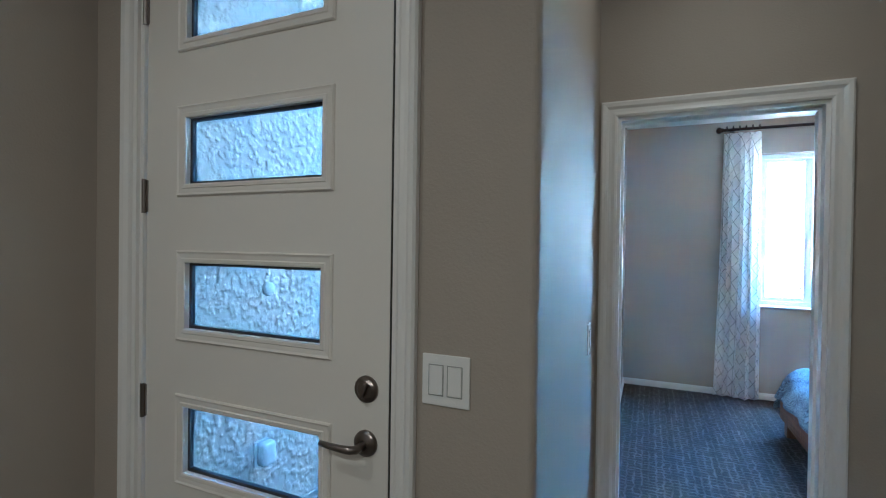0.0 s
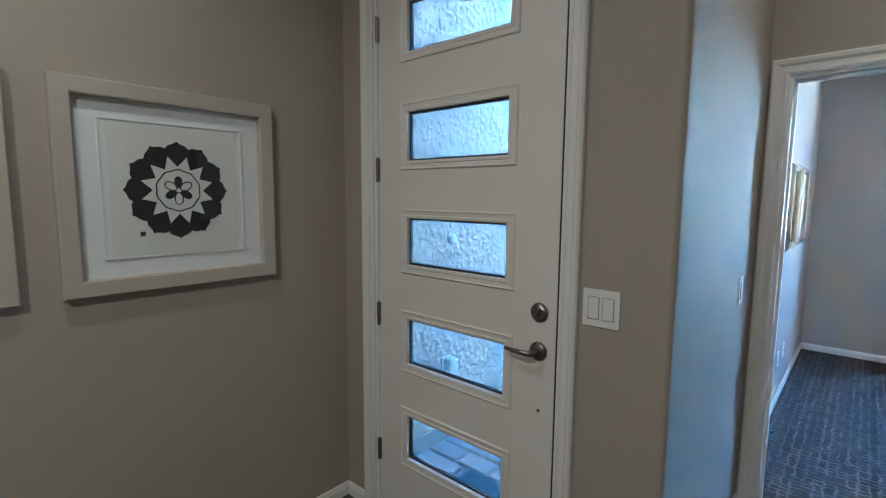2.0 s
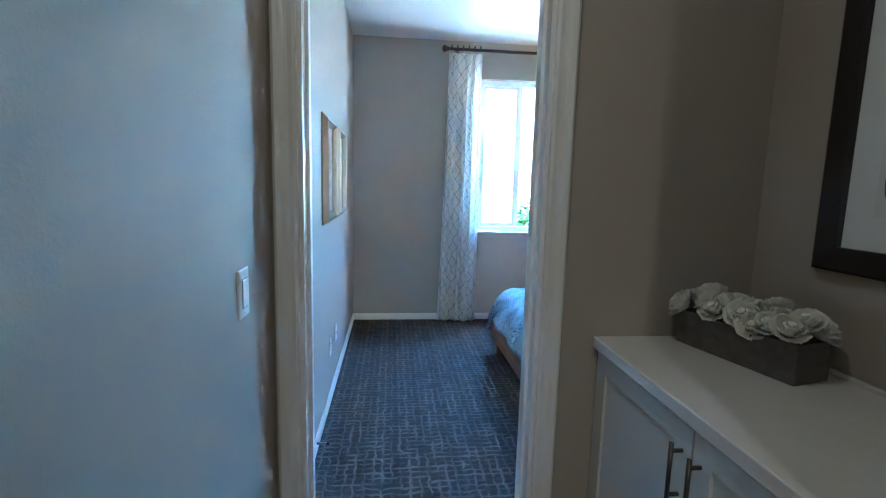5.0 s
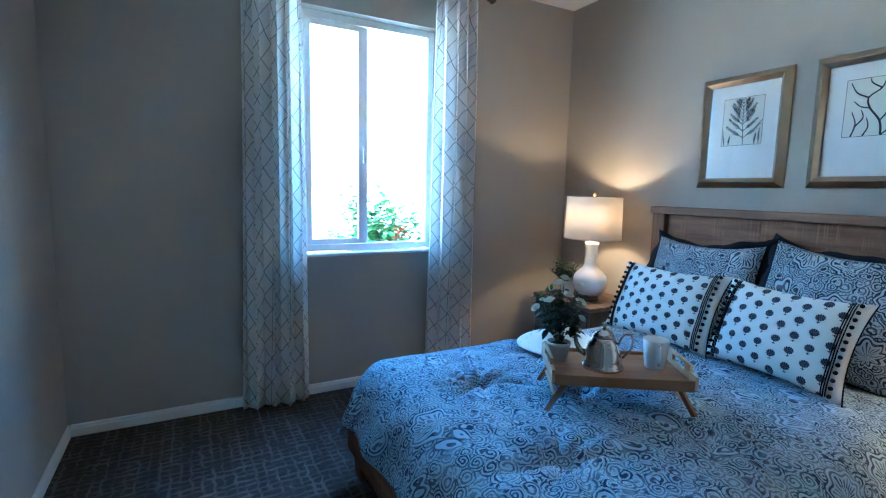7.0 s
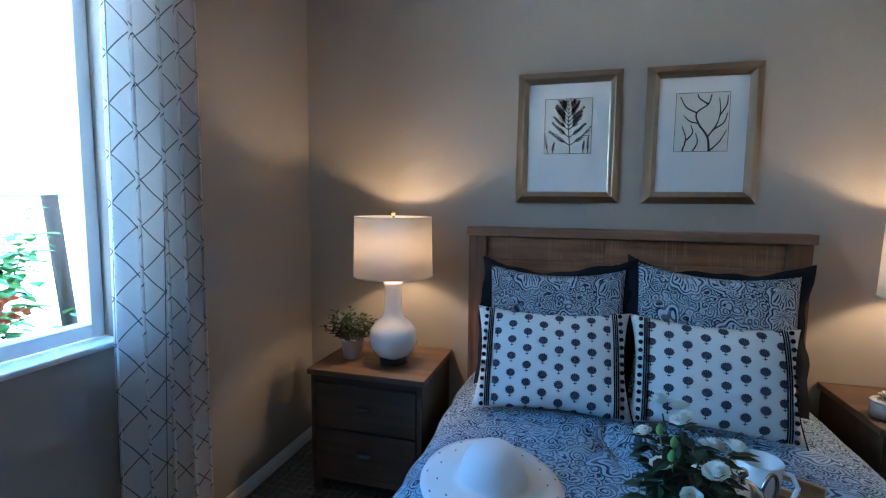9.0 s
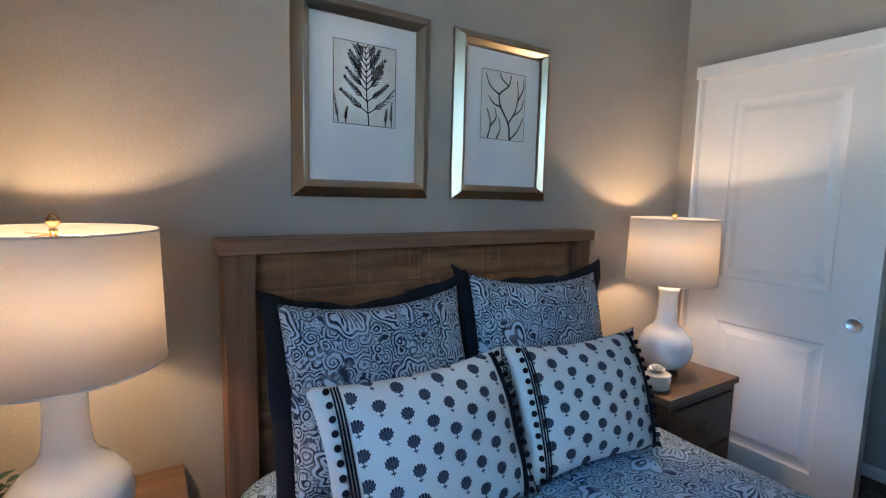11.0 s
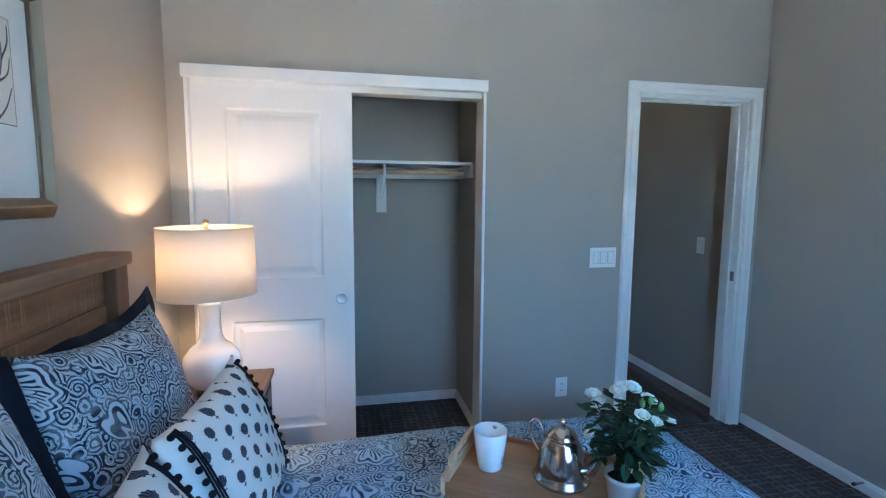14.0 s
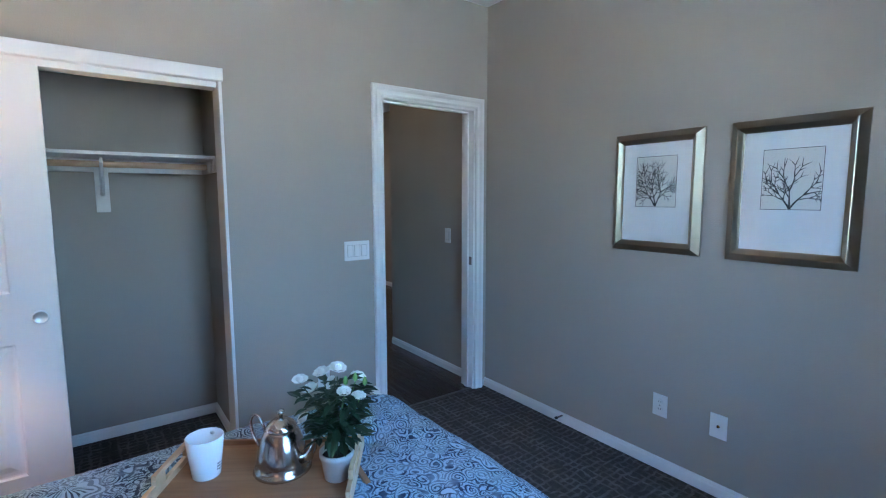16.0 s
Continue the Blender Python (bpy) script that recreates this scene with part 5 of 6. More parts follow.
def rose_plant(m):
    t = thing("rose_plant", m, "small white rose bush in a whitewashed clay pot on tray", "potted plant")
    part("pot", lathe(B(), [(0.0, 0.0), (0.030, 0.0), (0.033, 0.003), (0.042, 0.062), (0.045, 0.064), (0.046, 0.078), (0.041, 0.078), (0.039, 0.06), (0.0, 0.06)], 32), POTMAT, t, "whitewashed clay pot", True)
    part("soil", lathe(B(), [(0.039, 0.064), (0.0, 0.068)], 24), SOIL, t)
    rnd = random.Random(12)
    leaves = B()
    heads = []
    spots = [(0.055, 0.02, 0.30, 0.021), (-0.02, 0.055, 0.215, 0.020), (0.075, -0.03, 0.275, 0.020), (0.02, -0.06, 0.22, 0.024), (-0.075, 0.0, 0.235, 0.022), (0.0, 0.01, 0.29, 0.022),
             (-0.045, -0.05, 0.26, 0.020), (0.045, -0.055, 0.15, 0.020), (-0.085, 0.045, 0.20, 0.019), (0.03, 0.06, 0.25, 0.018), (-0.01, -0.02, 0.25, 0.012)]
    for x, y, z, r in spots:
        mid = (x * 0.35, y * 0.35, 0.06 + (z - 0.06) * 0.55)
        part("stem", tube(B(), [(x * 0.1, y * 0.1, 0.06), mid, (x, y, z)], 0.0016, 5), STEM, t, "", True)
        heads.append((x, y, z, r))
        for k in range(16):
            f = rnd.uniform(0.38, 0.92)
            p = Vector((x, y, z)) * f + Vector((0, 0, 0.06)) * (1 - f)
            a = rnd.uniform(0, 2 * math.pi)
            leaf_at(leaves, p + Vector((rnd.uniform(-.02, .02), rnd.uniform(-.02, .02), rnd.uniform(-.012, .012))), (math.cos(a), math.sin(a), rnd.uniform(-0.5, 0.5)), rnd.uniform(0.030, 0.055), rnd.uniform(0.017, 0.028))
    for k in range(110):
        a = rnd.uniform(0, 2 * math.pi)
        q = 0.075 * rnd.random() ** 0.5
        p = (q * math.cos(a), q * math.sin(a), rnd.uniform(0.115, 0.27))
        leaf_at(leaves, p, (math.cos(a), math.sin(a), rnd.uniform(-0.25, 0.6)), rnd.uniform(0.030, 0.050), rnd.uniform(0.018, 0.028))
    part("leaves", leaves, LEAF, t, "dark glossy green leaves")
    for x, y, z, r in heads:
        fl = B()
        rose(fl, (x * 1.12, y * 1.12, z + 0.02), r * 1.08, rnd, (x * 3 + rnd.uniform(-.2, .2), y * 3 + rnd.uniform(-.2, .2), 0.45))
        part("rose", fl, PETAL, t, "open white rose", True)
    for x, y, z in ((-0.03, 0.045, 0.285), (0.01, 0.05, 0.29), (-0.05, 0.06, 0.27)):
        bd = B()
        lathe(bd, [(0, -0.012), (0.006, -0.006), (0.007, 0.002), (0.003, 0.012), (0, 0.015)], 10, (x, y, z))
        tube(bd, [(x, y, z - 0.01), (x * 0.6, y * 0.6, z - 0.09)], 0.0013, 5)
        part("bud", bd, BUD, t, "green rose bud", True)
    return t


rp = rose_plant(pose(1.842, 1.516, TOPZ, 0, 0, 20))
rp.scale = (0.98, 0.98, 0.95)
ket.scale = (1.12, 1.12, 1.02)

# sun hat on the comforter
hat = thing("sun_hat", pose(2.215, 1.93, 0.590, 3, -2, 0), "white woven wide-brim hat with small dark marks", "hat")
hb = B()
n = 64
prof = [(0.0, 0.098), (0.03, 0.098), (0.058, 0.092), (0.078, 0.075), (0.088, 0.045), (0.093, 0.015), (0.098, 0.004), (0.115, 0.002), (0.15, 0.004), (0.185, 0.0), (0.205, -0.006), (0.205, -0.009), (0.15, 0.001), (0.098, 0.0), (0.088, 0.012), (0.083, 0.045), (0.073, 0.072), (0.055, 0.088), (0.0, 0.094)]
lathe(hb, prof, n)
for v in hb.verts:
    rr = math.hypot(v.co.x, v.co.y)
    if rr > 0.11:
        a = math.atan2(v.co.y, v.co.x)
        v.co.z += (rr - 0.11) * 0.10 * math.sin(2 * a + 0.6)
part("straw", hb, STRAW, hat, smooth=True)
for k in range(26):
    a, rr = 2 * math.pi * k / 26, 0.185 if k % 2 else 0.155
    z = 0.004 + (rr - 0.11) * 0.10 * math.sin(2 * a + 0.6) - (0.004 if rr > 0.16 else 0)
    bm = B()
    s = 0.0055
    c, sn = math.cos(a), math.sin(a)
    poly(bm, [((rr + s) * c, (rr + s) * sn, z + 0.0015), (rr * c - s * sn, rr * sn + s * c, z + 0.0015), (rr * c + s * sn, rr * sn - s * c, z + 0.0015)])
    part("stitch_mark", bm, INK, hat)


# small plant and trinket box on the nightstands
def small_plant(m):
    t = thing("small_plant", m, "small grey-green plant in white textured pot on nightstand", "potted plant")
    part("pot", lathe(B(), [(0.0, 0.0), (0.034, 0.0), (0.037, 0.004), (0.046, 0.078), (0.048, 0.082), (0.044, 0.082), (0.04, 0.068), (0.0, 0.068)], 28), POTWHITE, t, "white textured pot", True)
    rnd = random.Random(5)
    leaves = B()
    for k in range(34):
        a, el = rnd.uniform(0, 2 * math.pi), rnd.uniform(0.5, 1.4)
        L = rnd.uniform(0.07, 0.15)
        d = Vector((math.cos(a) * math.cos(el), math.sin(a) * math.cos(el), math.sin(el)))
        base = Vector((0.02 * math.cos(a), 0.02 * math.sin(a), 0.072))
        tube(leaves, [base, base + d * L], 0.0011, 3)
        for q in range(9):
            f = 0.25 + 0.75 * q / 8
            b = a + q * 2.4
            leaf_at(leaves, base + d * L * f, (d.x + math.cos(b), d.y + math.sin(b), d.z * 0.6 + 0.2), rnd.uniform(0.022, 0.036), rnd.uniform(0.013, 0.020), 0.2)
    part("foliage", leaves, LEAF2, t, "grey-green small leaves")
    return t


sp = small_plant(pose(3.045, 2.775, 0.60))
sp.scale = (1.2, 1.2, 1.15)
tb = thing("trinket_box", pose(2.975, 0.60, 0.61, 0, 0, 20), "white ceramic trinket box with flower-shaped lid", "trinket box")
part("base", lathe(B(), [(0.0, 0.0), (0.052, 0.0), (0.056, 0.004), (0.056, 0.052), (0.053, 0.054), (0.0, 0.054)], 32), CERAMIC, tb, smooth=True)
lid = part("lid", lathe(B(), [(0.0, 0.0545), (0.057, 0.0545), (0.058, 0.060), (0.05, 0.064), (0.0, 0.066)], 32), CERAMIC, tb, smooth=True)
fl = B()
rose(fl, (0, 0, 0.068), 0.036, random.Random(3))
part("flower", fl, CERAMIC, lid, "white moulded flower", True)

# ---- foyer things ----
front = thing("door_2", pose(0, 0, 0), "closed cream front door with five horizontal glass lites", "front door", kind="structure")
part("jamb", jamb(B(), FX0, FX1, FZ, -1.352, -1.168, 0.022), TRIM, front)
part("casing", casing(FX0 + 0.006, FX1 - 0.006, FZ - 0.006, -1.352, -1, 0.052, 0.075), TRIM, front)
DW0, DW1, DH = FX0 + 0.025, FX1 - 0.034, 2.435
LX0, LX1 = -1.068, -0.498
lites = [(0.305 + 0.4345 * k, 0.573 + 0.4345 * k) for k in range(5)]
DY = -1.342
bm = B()
xs = [(DW0, LX0), (LX1, DW1)]
for a, b in xs:
    box(bm, a, b, DY, DY + 0.044, 0.012, DH)
zc = 0.012
for z0, z1 in lites + [(DH, None)]:
    box(bm, LX0, LX1, DY, DY + 0.044, zc, z0)
    zc = z1
slab = part("slab", bm, DOORPAINT, front, "cream painted door slab")
for z0, z1 in lites:
    w, h = LX1 - LX0, z1 - z0
    m = on(FACE_S, (LX0 + LX1) / 2, DY, (z0 + z1) / 2)
    lf = part("lite_frame", ring_sweep(B(), w - 0.07, h - 0.07, [(0.0, -0.012), (0.0, 0.004), (0.004, 0.006), (0.012, 0.0065), (0.015, 0.0035), (0.027, 0.005), (0.033, 0.008), (0.037, 0.004), (0.037, 0.0), (0.035, -0.012)]), DOORPAINT, front, "moulded lite frame", at=m)
    part("gasket", ring_sweep(B(), w - 0.086, h - 0.086, [(0.0, -0.026), (0.0, -0.013), (0.008, -0.0125), (0.035, -0.0125), (0.035, -0.026)]), SLOT, front, "dark glazing seal", at=m)
    g = part("pane", bx(-w / 2 + 0.036, w / 2 - 0.036, -h / 2 + 0.036, h / 2 - 0.036, -0.024, -0.020), DIMGLASS, front, "glass lite, tinted to dim the porch behind", at=m)
    g.visible_shadow = False
for z in (0.325, 0.97, 1.612, 2.20):
    hg = B()
    box(hg, DW0 - 0.004, DW0 + 0.006, DY - 0.006, DY + 0.002, z - 0.05, z + 0.05, 0.001)
    tube(hg, [(DW0 - 0.004, DY - 0.008, z - 0.053), (DW0 - 0.004, DY - 0.008, z + 0.053)], 0.0065, 12)
    part("hinge", hg, NICKEL, front, "satin nickel hinge")
part("threshold", bx(FX0 + 0.023, FX1 - 0.023, -1.36, -1.17, 0.0, 0.011, 0.003), BRONZE, front, "dark metal threshold")
part("weather_seal", bx(DW1 + 0.0005, DW1 + 0.0115, DY + 0.001, DY + 0.05, 0.012, DH), SLOT, front, "dark weather seal")
kb = lathe(B(), [(0.0, 0.010), (0.020, 0.010), (0.026, 0.006), (0.033, 0.004), (0.034, 0.0)], 32)
box(kb, -0.018, 0.018, -0.0045, 0.0045, 0.009, 0.022, 0.003)
part("deadbolt", kb, NICKEL, front, "satin nickel thumb-turn deadbolt", False, on(FACE_S, -0.392, DY, 1.112) @ pose(0, 0, 0, 0, 0, 70))
lv = lathe(B(), [(0.0, 0.016), (0.015, 0.015), (0.024, 0.009), (0.032, 0.006), (0.033, 0.0)], 32)
tube(lv, [(0, 0, 0.012), (0, 0, 0.045), (-0.010, 0.0, 0.053), (-0.04, 0.0, 0.055), (-0.075, 0.001, 0.054), (-0.100, 0.002, 0.052)], [0.011, 0.010, 0.010, 0.009, 0.0075, 0.007], 12)
part("lever", lv, NICKEL, front, "satin nickel lever handle", True, on(FACE_S, -0.392, DY, 0.978))
part("peg", lathe(B(), [(0.0, 0.006), (0.005, 0.005), (0.006, 0.0)], 12), NICKEL, front, "small dark metal peg", True, on(FACE_S, -0.386, DY, 0.768))
part("strike_plate", bx(FX1 - 0.0235, FX1 - 0.022, -1.348, -1.32, 0.94, 1.02), NICKEL, front)


def flower_print(y, z, label, seed):
    t = thing("framed_print", on(FACE_E, -1.45, y, z), label, "framed print", "foyer prints")
    w, h = 0.705, 0.685
    part("frame", ring_sweep(B(), w - 0.104, h - 0.104, [(0.0, 0.012), (0.0, 0.036), (0.004, 0.039), (0.048, 0.041), (0.052, 0.037), (0.052, 0.001), (0.0, 0.001)]), OAKFRAME, t, "flat pale champagne wood frame")
    part("mat_board", bx(-0.302, 0.302, -0.292, 0.292, 0.004, 0.008), MATBOARD, t)
    part("mat_opening", ring_sweep(B(), 0.458, 0.452, [(0.0, 0.0085), (0.0, 0.0125), (0.005, 0.0125), (0.005, 0.0085)]), MATBOARD, t)
    part("paper", bx(-0.21, 0.21, -0.222, 0.222, 0.0085, 0.0098), PAPER, t)
    bm = B()
    for k in range(12):
        a = 2 * math.pi * k / 12 + math.pi / 2
        c, s = math.cos(a), math.sin(a)
        pts = [(0.075, -0.02), (0.105, -0.044), (0.135, -0.046), (0.156, -0.030), (0.165, -0.008), (0.173, 0.0), (0.165, 0.008), (0.156, 0.030), (0.135, 0.046), (0.105, 0.044), (0.075, 0.02)]
        poly(bm, [(c * r - s * t2, s * r + c * t2) for r, t2 in pts], 0.0104 + 0.00004 * k)
    part("petals", bm, INK, t, "ring of dark printed petals")
    bm = B()
    star = []
    for k in range(24):
        a = 2 * math.pi * k / 24 + math.pi / 2 + math.pi / 12
        r = 0.122 if k % 2 == 0 else 0.083
        star.append((r * math.cos(a), r * math.sin(a)))
    poly(bm, star, 0.0113)
    part("star", bm, PAPER, t, "pale twelve-point star")
    bm = B()
    n = 96
    ro = [(0.072 + 0.0035 * abs(math.sin(10 * math.pi * k / n))) for k in range(n)]
    for k in range(n):
        j = (k + 1) % n
        a, b = 2 * math.pi * k / n, 2 * math.pi * j / n
        poly(bm, [((ro[k] - 0.0045) * math.cos(a), (ro[k] - 0.0045) * math.sin(a)), (ro[k] * math.cos(a), ro[k] * math.sin(a)), (ro[j] * math.cos(b), ro[j] * math.sin(b)), ((ro[j] - 0.0045) * math.cos(b), (ro[j] - 0.0045) * math.sin(b))], 0.0119)
    for k in range(6):
        a = math.pi / 2 + k * math.pi / 3
        c, s = math.cos(a), math.sin(a)
        loop = [(0.008 + 0.042 * (0.5 - 0.5 * math.cos(q * math.pi / 8)), 0.0135 * math.sin(q * math.pi / 8) ** 0.8 if q <= 8 else -0.0135 * math.sin((q - 8) * math.pi / 8) ** 0.8) for q in range(9)]
        loop += [(x, -y2) for x, y2 in loop[-2:0:-1]]
        pts = [(c * x - s * y2, s * x + c * y2) for x, y2 in loop]
        if k % 2 == 0:
            poly(bm, pts, 0.0120)
        else:
            for p, q in zip(pts, pts[1:] + pts[:1]):
                d = math.hypot(q[0] - p[0], q[1] - p[1]) or 1
                ox, oy = -(q[1] - p[1]) / d * 0.002, (q[0] - p[0]) / d * 0.002
                poly(bm, [(p[0] + ox, p[1] + oy), (p[0] - ox, p[1] - oy), (q[0] - ox, q[1] - oy), (q[0] + ox, q[1] + oy)], 0.0121)
    part("rosette", bm, INK, t, "scalloped ring and six-petal flower")
    part("stamp", bx(-0.128, -0.112, -0.158, -0.142, 0.0099, 0.0102), INKGREY, t)
    g = part("pane", bx(-0.302, 0.302, -0.292, 0.292, 0.014, 0.016), PANE, t, "clear picture glass")
    g.visible_shadow = False
    return t


flower_print(-2.085, 1.512, "pale wood framed print of a black flower medallion", 1)
flower_print(-2.89, 1.512, "pale wood framed print of a black flower medallion", 2)

# cabinet in the niche: two units under one top
CX = 1.06


def cabinet(y0, y1, hinge_low):
    t = thing("base_cabinet", pose(CX, y0, 0), "pale grey base cabinet with framed door and dark bar pull", "cabinet", "niche cabinets")
    L = y1 - y0
    b = B()
    box(b, 0.02, 0.515, 0.001, L - 0.001, 0.09, 0.865), box(b, 0.07, 0.515, 0.001, L - 0.001, 0.0, 0.0895)
    part("body", b, CABPAINT, t)
    d = ring_sweep(B(), L - 0.132, 0.632, [(0.0, 0.0), (0.0, 0.0165), (0.0015, 0.018), (0.0615, 0.018), (0.063, 0.0165), (0.063, 0.0)])
    d.transform(on(FACE_W, 0.018, L / 2, 0.479))
    dr = part("door", d, CABPAINT, t)
    part("panel", bx(0.009, 0.017, 0.066, L - 0.066, 0.163, 0.795), CABPAINT, dr)
    yh = 0.033 if hinge_low else L - 0.033
    hd = tube(B(), [(-0.028, yh, 0.655), (-0.028, yh, 0.805)], 0.0055, 10)
    for z in (0.675, 0.785):
        tube(hd, [(0.0, yh, z), (-0.028, yh, z)], 0.005, 8)
    part("bar_pull", hd, BRONZE, dr, "dark bronze bar pull", True)
    return t


cabinet(-0.64, -0.132, True)
cabinet(-1.348, -0.642, False)
top = thing("countertop", pose(CX - 0.018, -1.348, 0.866), "white quartz countertop over niche cabinets", "countertop")
part("slab", bx(0.0, 0.535, 0.0, 1.216, 0.0, 0.038, 0.004), QUARTZ, top)
part("backsplash_edge", bx(0.521, 0.5345, 0.0, 1.216, 0.0385, 0.05, 0.002), QUARTZ, top)
pl = thing("flower_box", pose(1.405, -0.345, 0.904, 0, 0, -76), "white silk flowers in a long grey wooden box", "flower arrangement")
b = B()
for a in ((-0.185, 0.185, -0.065, -0.057), (-0.185, 0.185, 0.057, 0.065), (-0.185, -0.177, -0.0565, 0.0565), (0.177, 0.185, -0.0565, 0.0565)):
    box(b, *a, 0.0, 0.105, 0.001)
box(b, -0.177, 0.177, -0.0565, 0.0565, 0.0, 0.085)
part("box", b, GREYWOOD, pl, "grey stained wooden box")
rnd = random.Random(31)
for k in range(21):
    fl = B()
    x, y = -0.155 + 0.31 * (k % 7) / 6, (k // 7 - 1) * 0.045 + rnd.uniform(-0.012, 0.012)
    rose(fl, (x + rnd.uniform(-.015, .015), y, 0.118 + rnd.uniform(0, 0.035) - 4 * y * y), rnd.uniform(0.042, 0.060), rnd, (x * 2 + rnd.uniform(-.4, .4), y * 9 + rnd.uniform(-.3, .3), 0.55))
    part("blossom", fl, PETAL, pl, "white silk blossom", True)
bf = thing("black_frame", on(FACE_W, 1.58, -0.645, 1.565), "black framed dark-and-blue abstract print above niche countertop", "framed print")
part("frame", ring_sweep(B(), 0.42, 0.64, [(0.0, 0.008), (0.0, 0.022), (0.008, 0.024), (0.058, 0.028), (0.065, 0.024), (0.065, 0.001), (0.0, 0.001)]), BLACKFRAME, bf, "wide black lacquered frame")
part("mat_board", bx(-0.21, 0.21, -0.32, 0.32, 0.003, 0.007), MATBOARD, bf)
part("paper", bx(-0.135, 0.135, -0.235, 0.235, 0.0071, 0.0078), PAPER, bf)
for col, x0, z0, w2, h2, sd in ((INK, -0.09, 0.10, 0.06, 0.13, 1), (INKGREY, -0.06, -0.05, 0.07, 0.10, 2), (BLUEWASH, -0.085, -0.15, 0.05, 0.09, 3), (INK, 0.04, 0.02, 0.05, 0.16, 4)):
    poly_rnd = random.Random(sd)
    poly_pts = [(x0 + w2 * math.cos(a) * poly_rnd.uniform(0.5, 0.75), z0 + h2 * math.sin(a) * poly_rnd.uniform(0.5, 0.8)) for a in [k * math.pi / 7 for k in range(14)]]
    part("brush_mark", poly(B(), poly_pts, 0.0082 + 0.0003 * sd), col, bf)
part("pane", bx(-0.21, 0.21, -0.32, 0.32, 0.0115, 0.0135), PANE, bf, "clear picture glass").visible_shadow = False

# unseen ceiling downlights of foyer and passage; second one added to brighten the foyer
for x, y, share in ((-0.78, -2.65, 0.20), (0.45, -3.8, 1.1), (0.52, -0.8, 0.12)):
    dl = thing("downlight", pose(x, y, CZ), "unseen round white recessed downlight, lit", "ceiling light", "foyer downlights")
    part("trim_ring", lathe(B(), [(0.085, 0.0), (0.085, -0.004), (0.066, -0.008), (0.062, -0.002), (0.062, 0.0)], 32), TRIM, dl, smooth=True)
    lm = new("unseen_downlight_lamp", bpy.data.lights.new("unseen_downlight_lamp", "AREA"))
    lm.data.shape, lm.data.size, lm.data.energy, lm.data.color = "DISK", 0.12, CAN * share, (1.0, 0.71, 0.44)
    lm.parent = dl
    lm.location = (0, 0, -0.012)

# ---- porch and garden ----
structure("wall_porch", bx(-1.70, -1.50, -1.17, 3.4, -0.14, 3.2), STUCCO, "coarse pale stucco porch wall")
structure("wall_outside", bx(-0.19, -0.151, -1.17, NY + 0.15, -0.14, 3.0), STUCCO, "coarse pale stucco outer wall")
structure("wall_footing", bx(-1.50, -1.485, -1.17, 3.4, -0.14, 0.06, 0.004), CONCRETE, "grey concrete footing strip")
# unseen slab added to keep skylight off the porch wall
structure("porch_roof", bx(-1.64, -0.15, -1.17, 0.1, 2.9, 3.0), STUCCO, "unseen stucco slab that shades the porch", category="roof")
structure("ground", bx(-160, 160, -130, 190, -0.5, -0.16), GRAVEL, "pale sunlit desert gravel ground")
pv = structure("paving_porch", bx(-1.485, -0.19, -1.17, 2.2, -0.16, -0.04), GROUT, "porch bed of tan tumbled pavers", category="paving")
vent = thing("outdoor_outlet", on(FACE_E, -1.50, -0.56, 0.44), "white weatherproof outlet cover on stucco wall", "outdoor outlet")
part("back_plate", bx(-0.045, 0.045, -0.06, 0.06, 0.0, 0.012, 0.003), VINYL, vent)
hood = bx(-0.042, 0.042, -0.055, 0.062, 0.0125, 0.075, 0.02, 3)
part("cover", hood, VINYL, vent, "domed white plastic cover", True)
bell = thing("door_bell", on(FACE_E, -1.50, -0.52, 1.24), "small round white wall fitting on stucco", "wall fitting")
part("dome", lathe(B(), [(0.036, 0.0), (0.036, 0.012), (0.026, 0.026), (0.0, 0.032)], 24), VINYL, bell, smooth=True)
part("sensor", lathe(B(), [(0.009, 0.0), (0.008, 0.008), (0.0, 0.01)], 12), VINYL, bell, "", True, pose(0.0, 0.075, 0))
dm = thing("doormat", pose(-0.75, -0.965, -0.024), "dark teal coarse fibre doormat on pavers", "doormat")
part("mat", bx(-0.375, 0.375, -0.2, 0.2, 0.0, 0.018, 0.005), DOORMAT, dm)

bush = thing("garden_bush", pose(1.95, 4.0, -0.16), "green leafy bush with orange blossoms under the window", "bush")
rnd = random.Random(77)
lv = B()
for k in range(34):
    a, rr = rnd.uniform(0, 2 * math.pi), rnd.uniform(0.05, 0.62)
    tip = Vector((rr * math.cos(a) * 1.6, rr * math.sin(a) * 0.7, rnd.uniform(0.9, 1.52) - 0.36 * rr))
    part("stem", tube(B(), [(0.05 * math.cos(a), 0.05 * math.sin(a), 0), tip * 0.5 + Vector((0, 0, 0.12)), tip], [0.009, 0.006, 0.002], 5), STEM, bush)
    for q in range(110):
        f = rnd.uniform(0.5, 1.03)
        b = rnd.uniform(0, 2 * math.pi)
        p = tip * f + Vector((rnd.uniform(-.08, .08), rnd.uniform(-.08, .08), rnd.uniform(-.05, .08) + 0.1 * f * (1 - f)))
        leaf_at(lv, p, (math.cos(b), math.sin(b), rnd.uniform(-0.3, 0.7)), rnd.uniform(0.06, 0.11), rnd.uniform(0.04, 0.07))
part("leaves", lv, BUSHLEAF, bush)
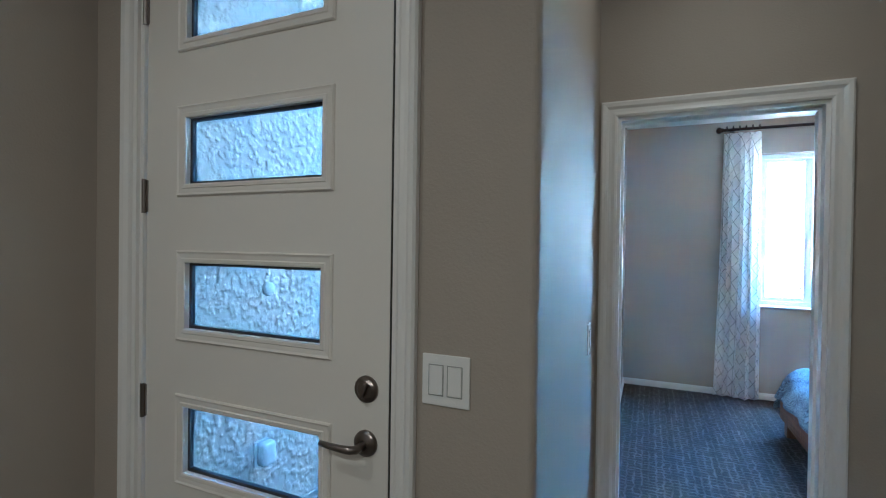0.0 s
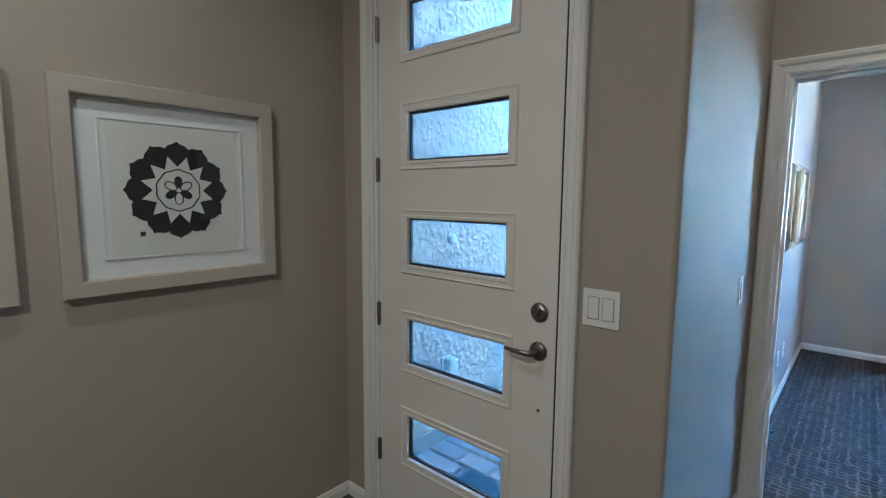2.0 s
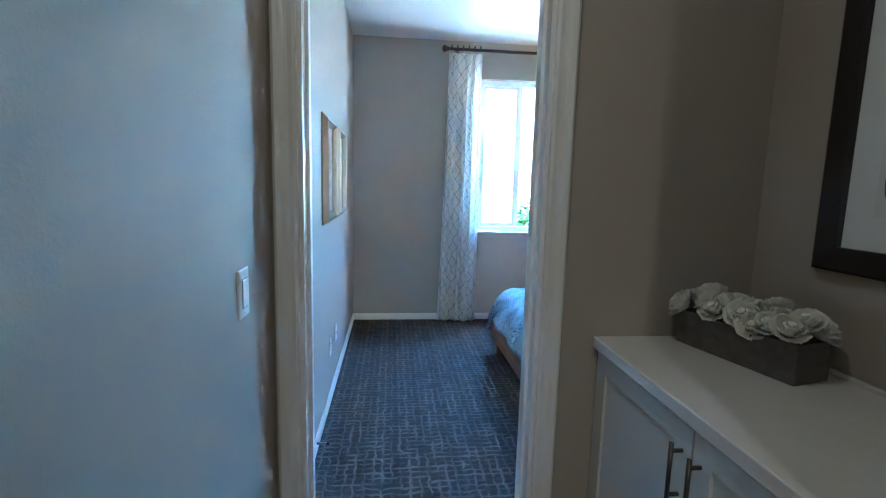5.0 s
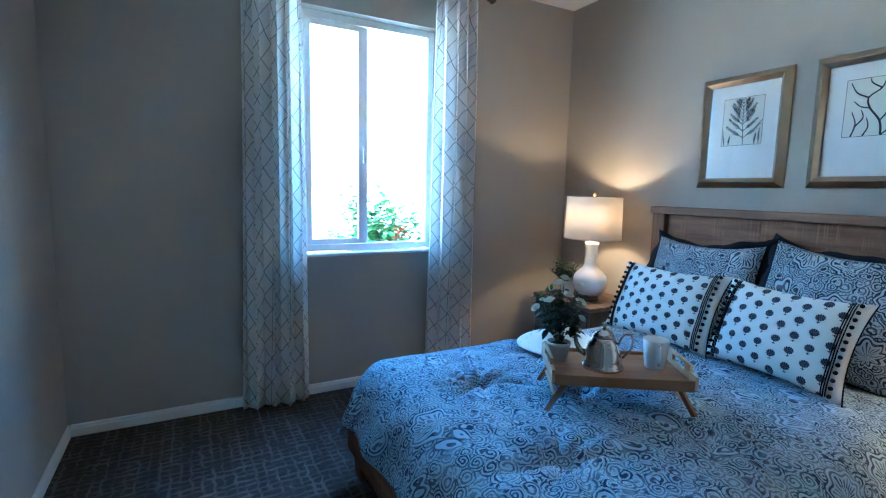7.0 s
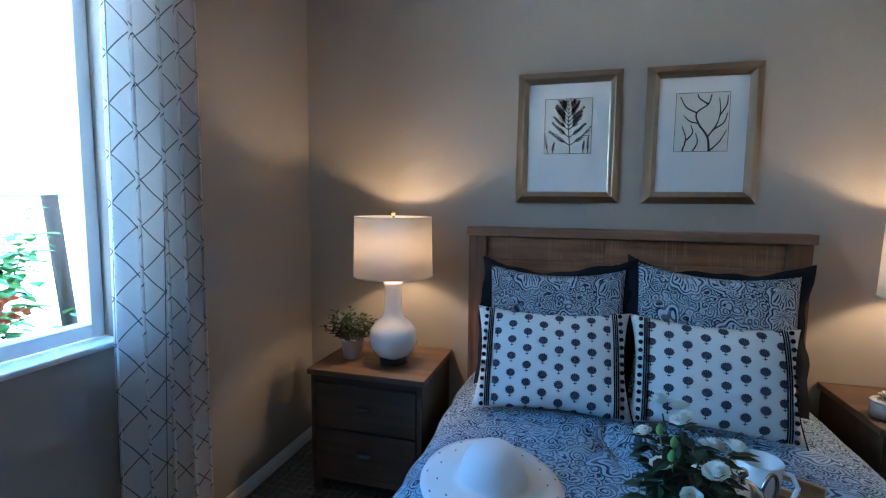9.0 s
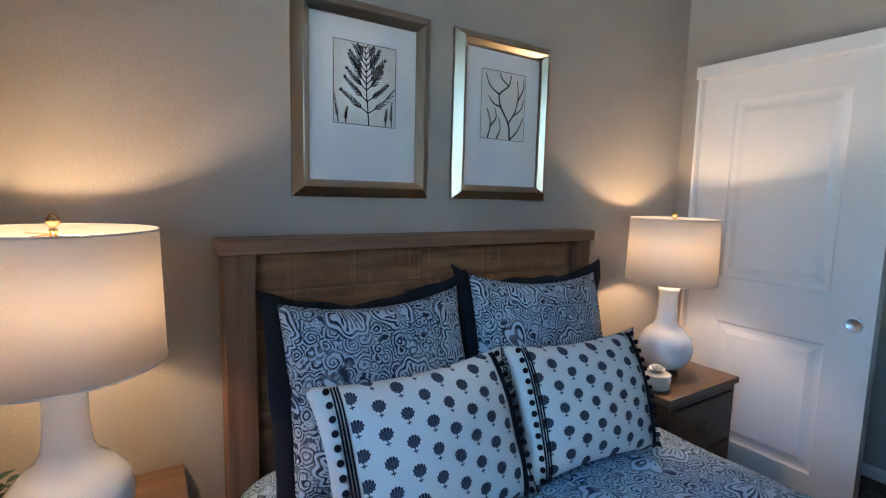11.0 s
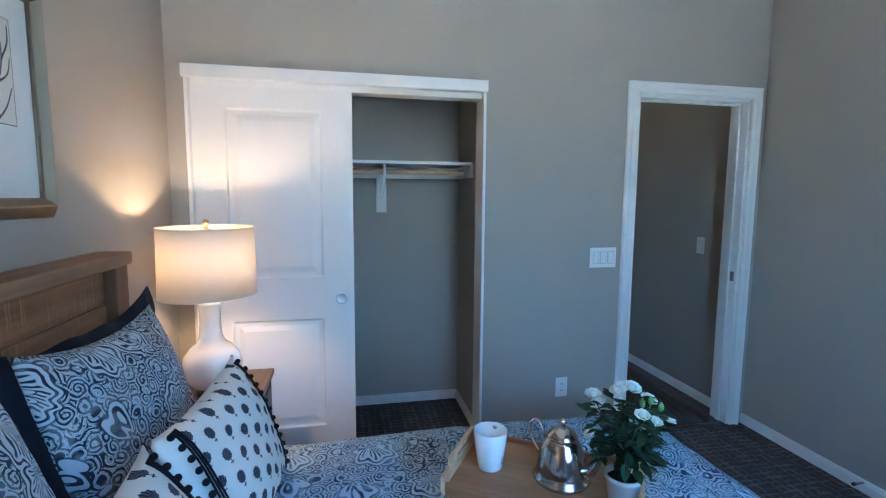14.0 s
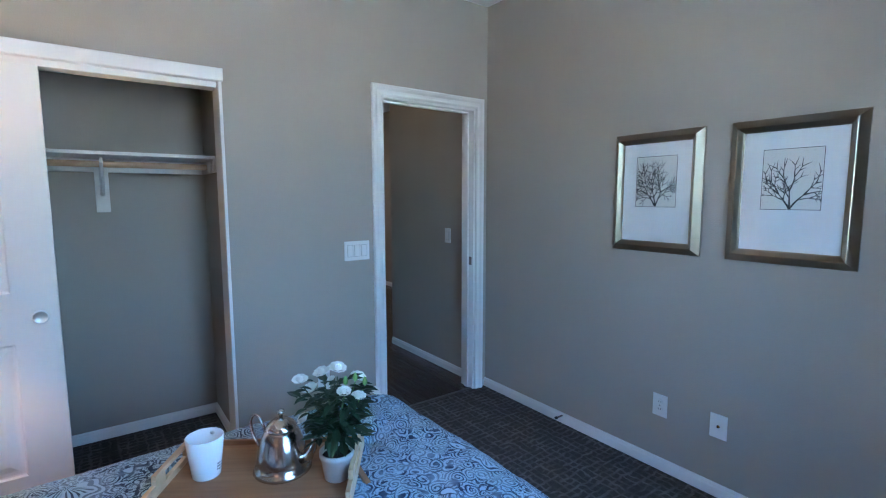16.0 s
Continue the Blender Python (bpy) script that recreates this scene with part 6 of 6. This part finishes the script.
for k in range(9):
    fl = B()
    for q in range(7):
        rose(fl, (rnd.uniform(-.03, .03), rnd.uniform(-.03, .03), rnd.uniform(-.02, .03)), 0.016, rnd)
    if k < 4:
        c = (0.06 + 0.06 * (k % 2), -0.47 + 0.02 * k, 1.12 + 0.05 * (k // 2))
    else:
        c = (rnd.uniform(-.4, .5), rnd.uniform(-.4, .2), rnd.uniform(0.9, 1.35))
    part("blossom", fl, ORANGE, bush, "orange flower cluster", at=pose(*c)) if k < 6 else fl.free()
stake = thing("wooden_stake", pose(2.56, 4.10, -0.16), "leaning weathered wooden garden stake", "stake")
part("stick", tube(B(), [(0.16, -0.02, -0.02), (0.05, 0.02, 1.55)], 0.033, 12), STAKE, stake, smooth=True)
structure("boundary_wall", bx(-60, 70, 34, 34.3, -0.16, 1.35), BLOCK, "distant tan block boundary wall", category="wall")
far = B()
for k in range(46):
    x, y = rnd.uniform(-25, 50), rnd.uniform(20, 33)
    r = rnd.uniform(0.4, 1.1)
    for q in range(70):
        a, e = rnd.uniform(0, 6.28), rnd.uniform(0, 1.4)
        d = Vector((math.cos(a) * math.cos(e), math.sin(a) * math.cos(e), math.sin(e)))
        leaf_at(far, Vector((x, y, -0.16)) + d * r * rnd.uniform(0.6, 1.0), (rnd.uniform(-1, 1), rnd.uniform(-1, 1), rnd.uniform(-.3, 1)), 0.25, 0.18)
tagged(part("distant_shrubs", far, FARLEAF), "low dusty green shrubs on the gravel", "shrubs", kind="stuff")

# ---- floor pieces, last ----
rnd = random.Random(2)
data = {}


def shared_box(key, sx, sy, sz, bev, material):
    if key not in data:
        me = bpy.data.meshes.new(key[0])
        b = bx(-sx / 2, sx / 2, -sy / 2, sy / 2, -sz, 0, bev, 1)
        b.to_mesh(me)
        b.free()
        me.materials.append(material)
        data[key] = me
    return data[key]


PW, PL = 0.185, 1.2
ix = 0
x = -1.45
while x < 2.58:
    w = min(PW, 2.6 - x)
    y = -5.3 - rnd.uniform(0.0, 1.0)
    while y < -0.03:
        ya, yb = max(y, -5.3), min(y + PL, -0.022)
        if yb - ya > 0.05 and (x < 0.97 or yb < -1.48 or ya < -1.5) and not (yb > -1.36 and x + w < 0.02 and ya > -1.36):
            if x + w <= 0.03 or x >= 1.55:
                yb = min(yb, -1.352)
            if yb - ya > 0.05:
                me = shared_box(("plank", round(w, 3), round(yb - ya, 2)), w - 0.003, round(yb - ya, 2) - 0.003, 0.011, 0.001, PLANKTILE)
                ob = new("plank", me)
                ob.parent = hall_floor
                ob.location = (x + w / 2, (ya + yb) / 2, 0.0)
        y += PL
    x += w
y = -1.16
while y < 2.15:
    d = rnd.choice((0.15, 0.19, 0.23))
    x = -1.483
    while x < -0.22:
        w = min(rnd.choice((0.15, 0.22, 0.30)), -0.195 - x)
        if w > 0.05:
            me = shared_box(("paver", round(w, 2), d), round(w, 2) - 0.012, d - 0.012, 0.03, 0.012, PAVER)
            ob = new("paver", me)
            ob.parent = pv
            ob.location = (x + w / 2, y + d / 2, -0.026 + rnd.uniform(-0.003, 0.003))
        x += w
    y += d
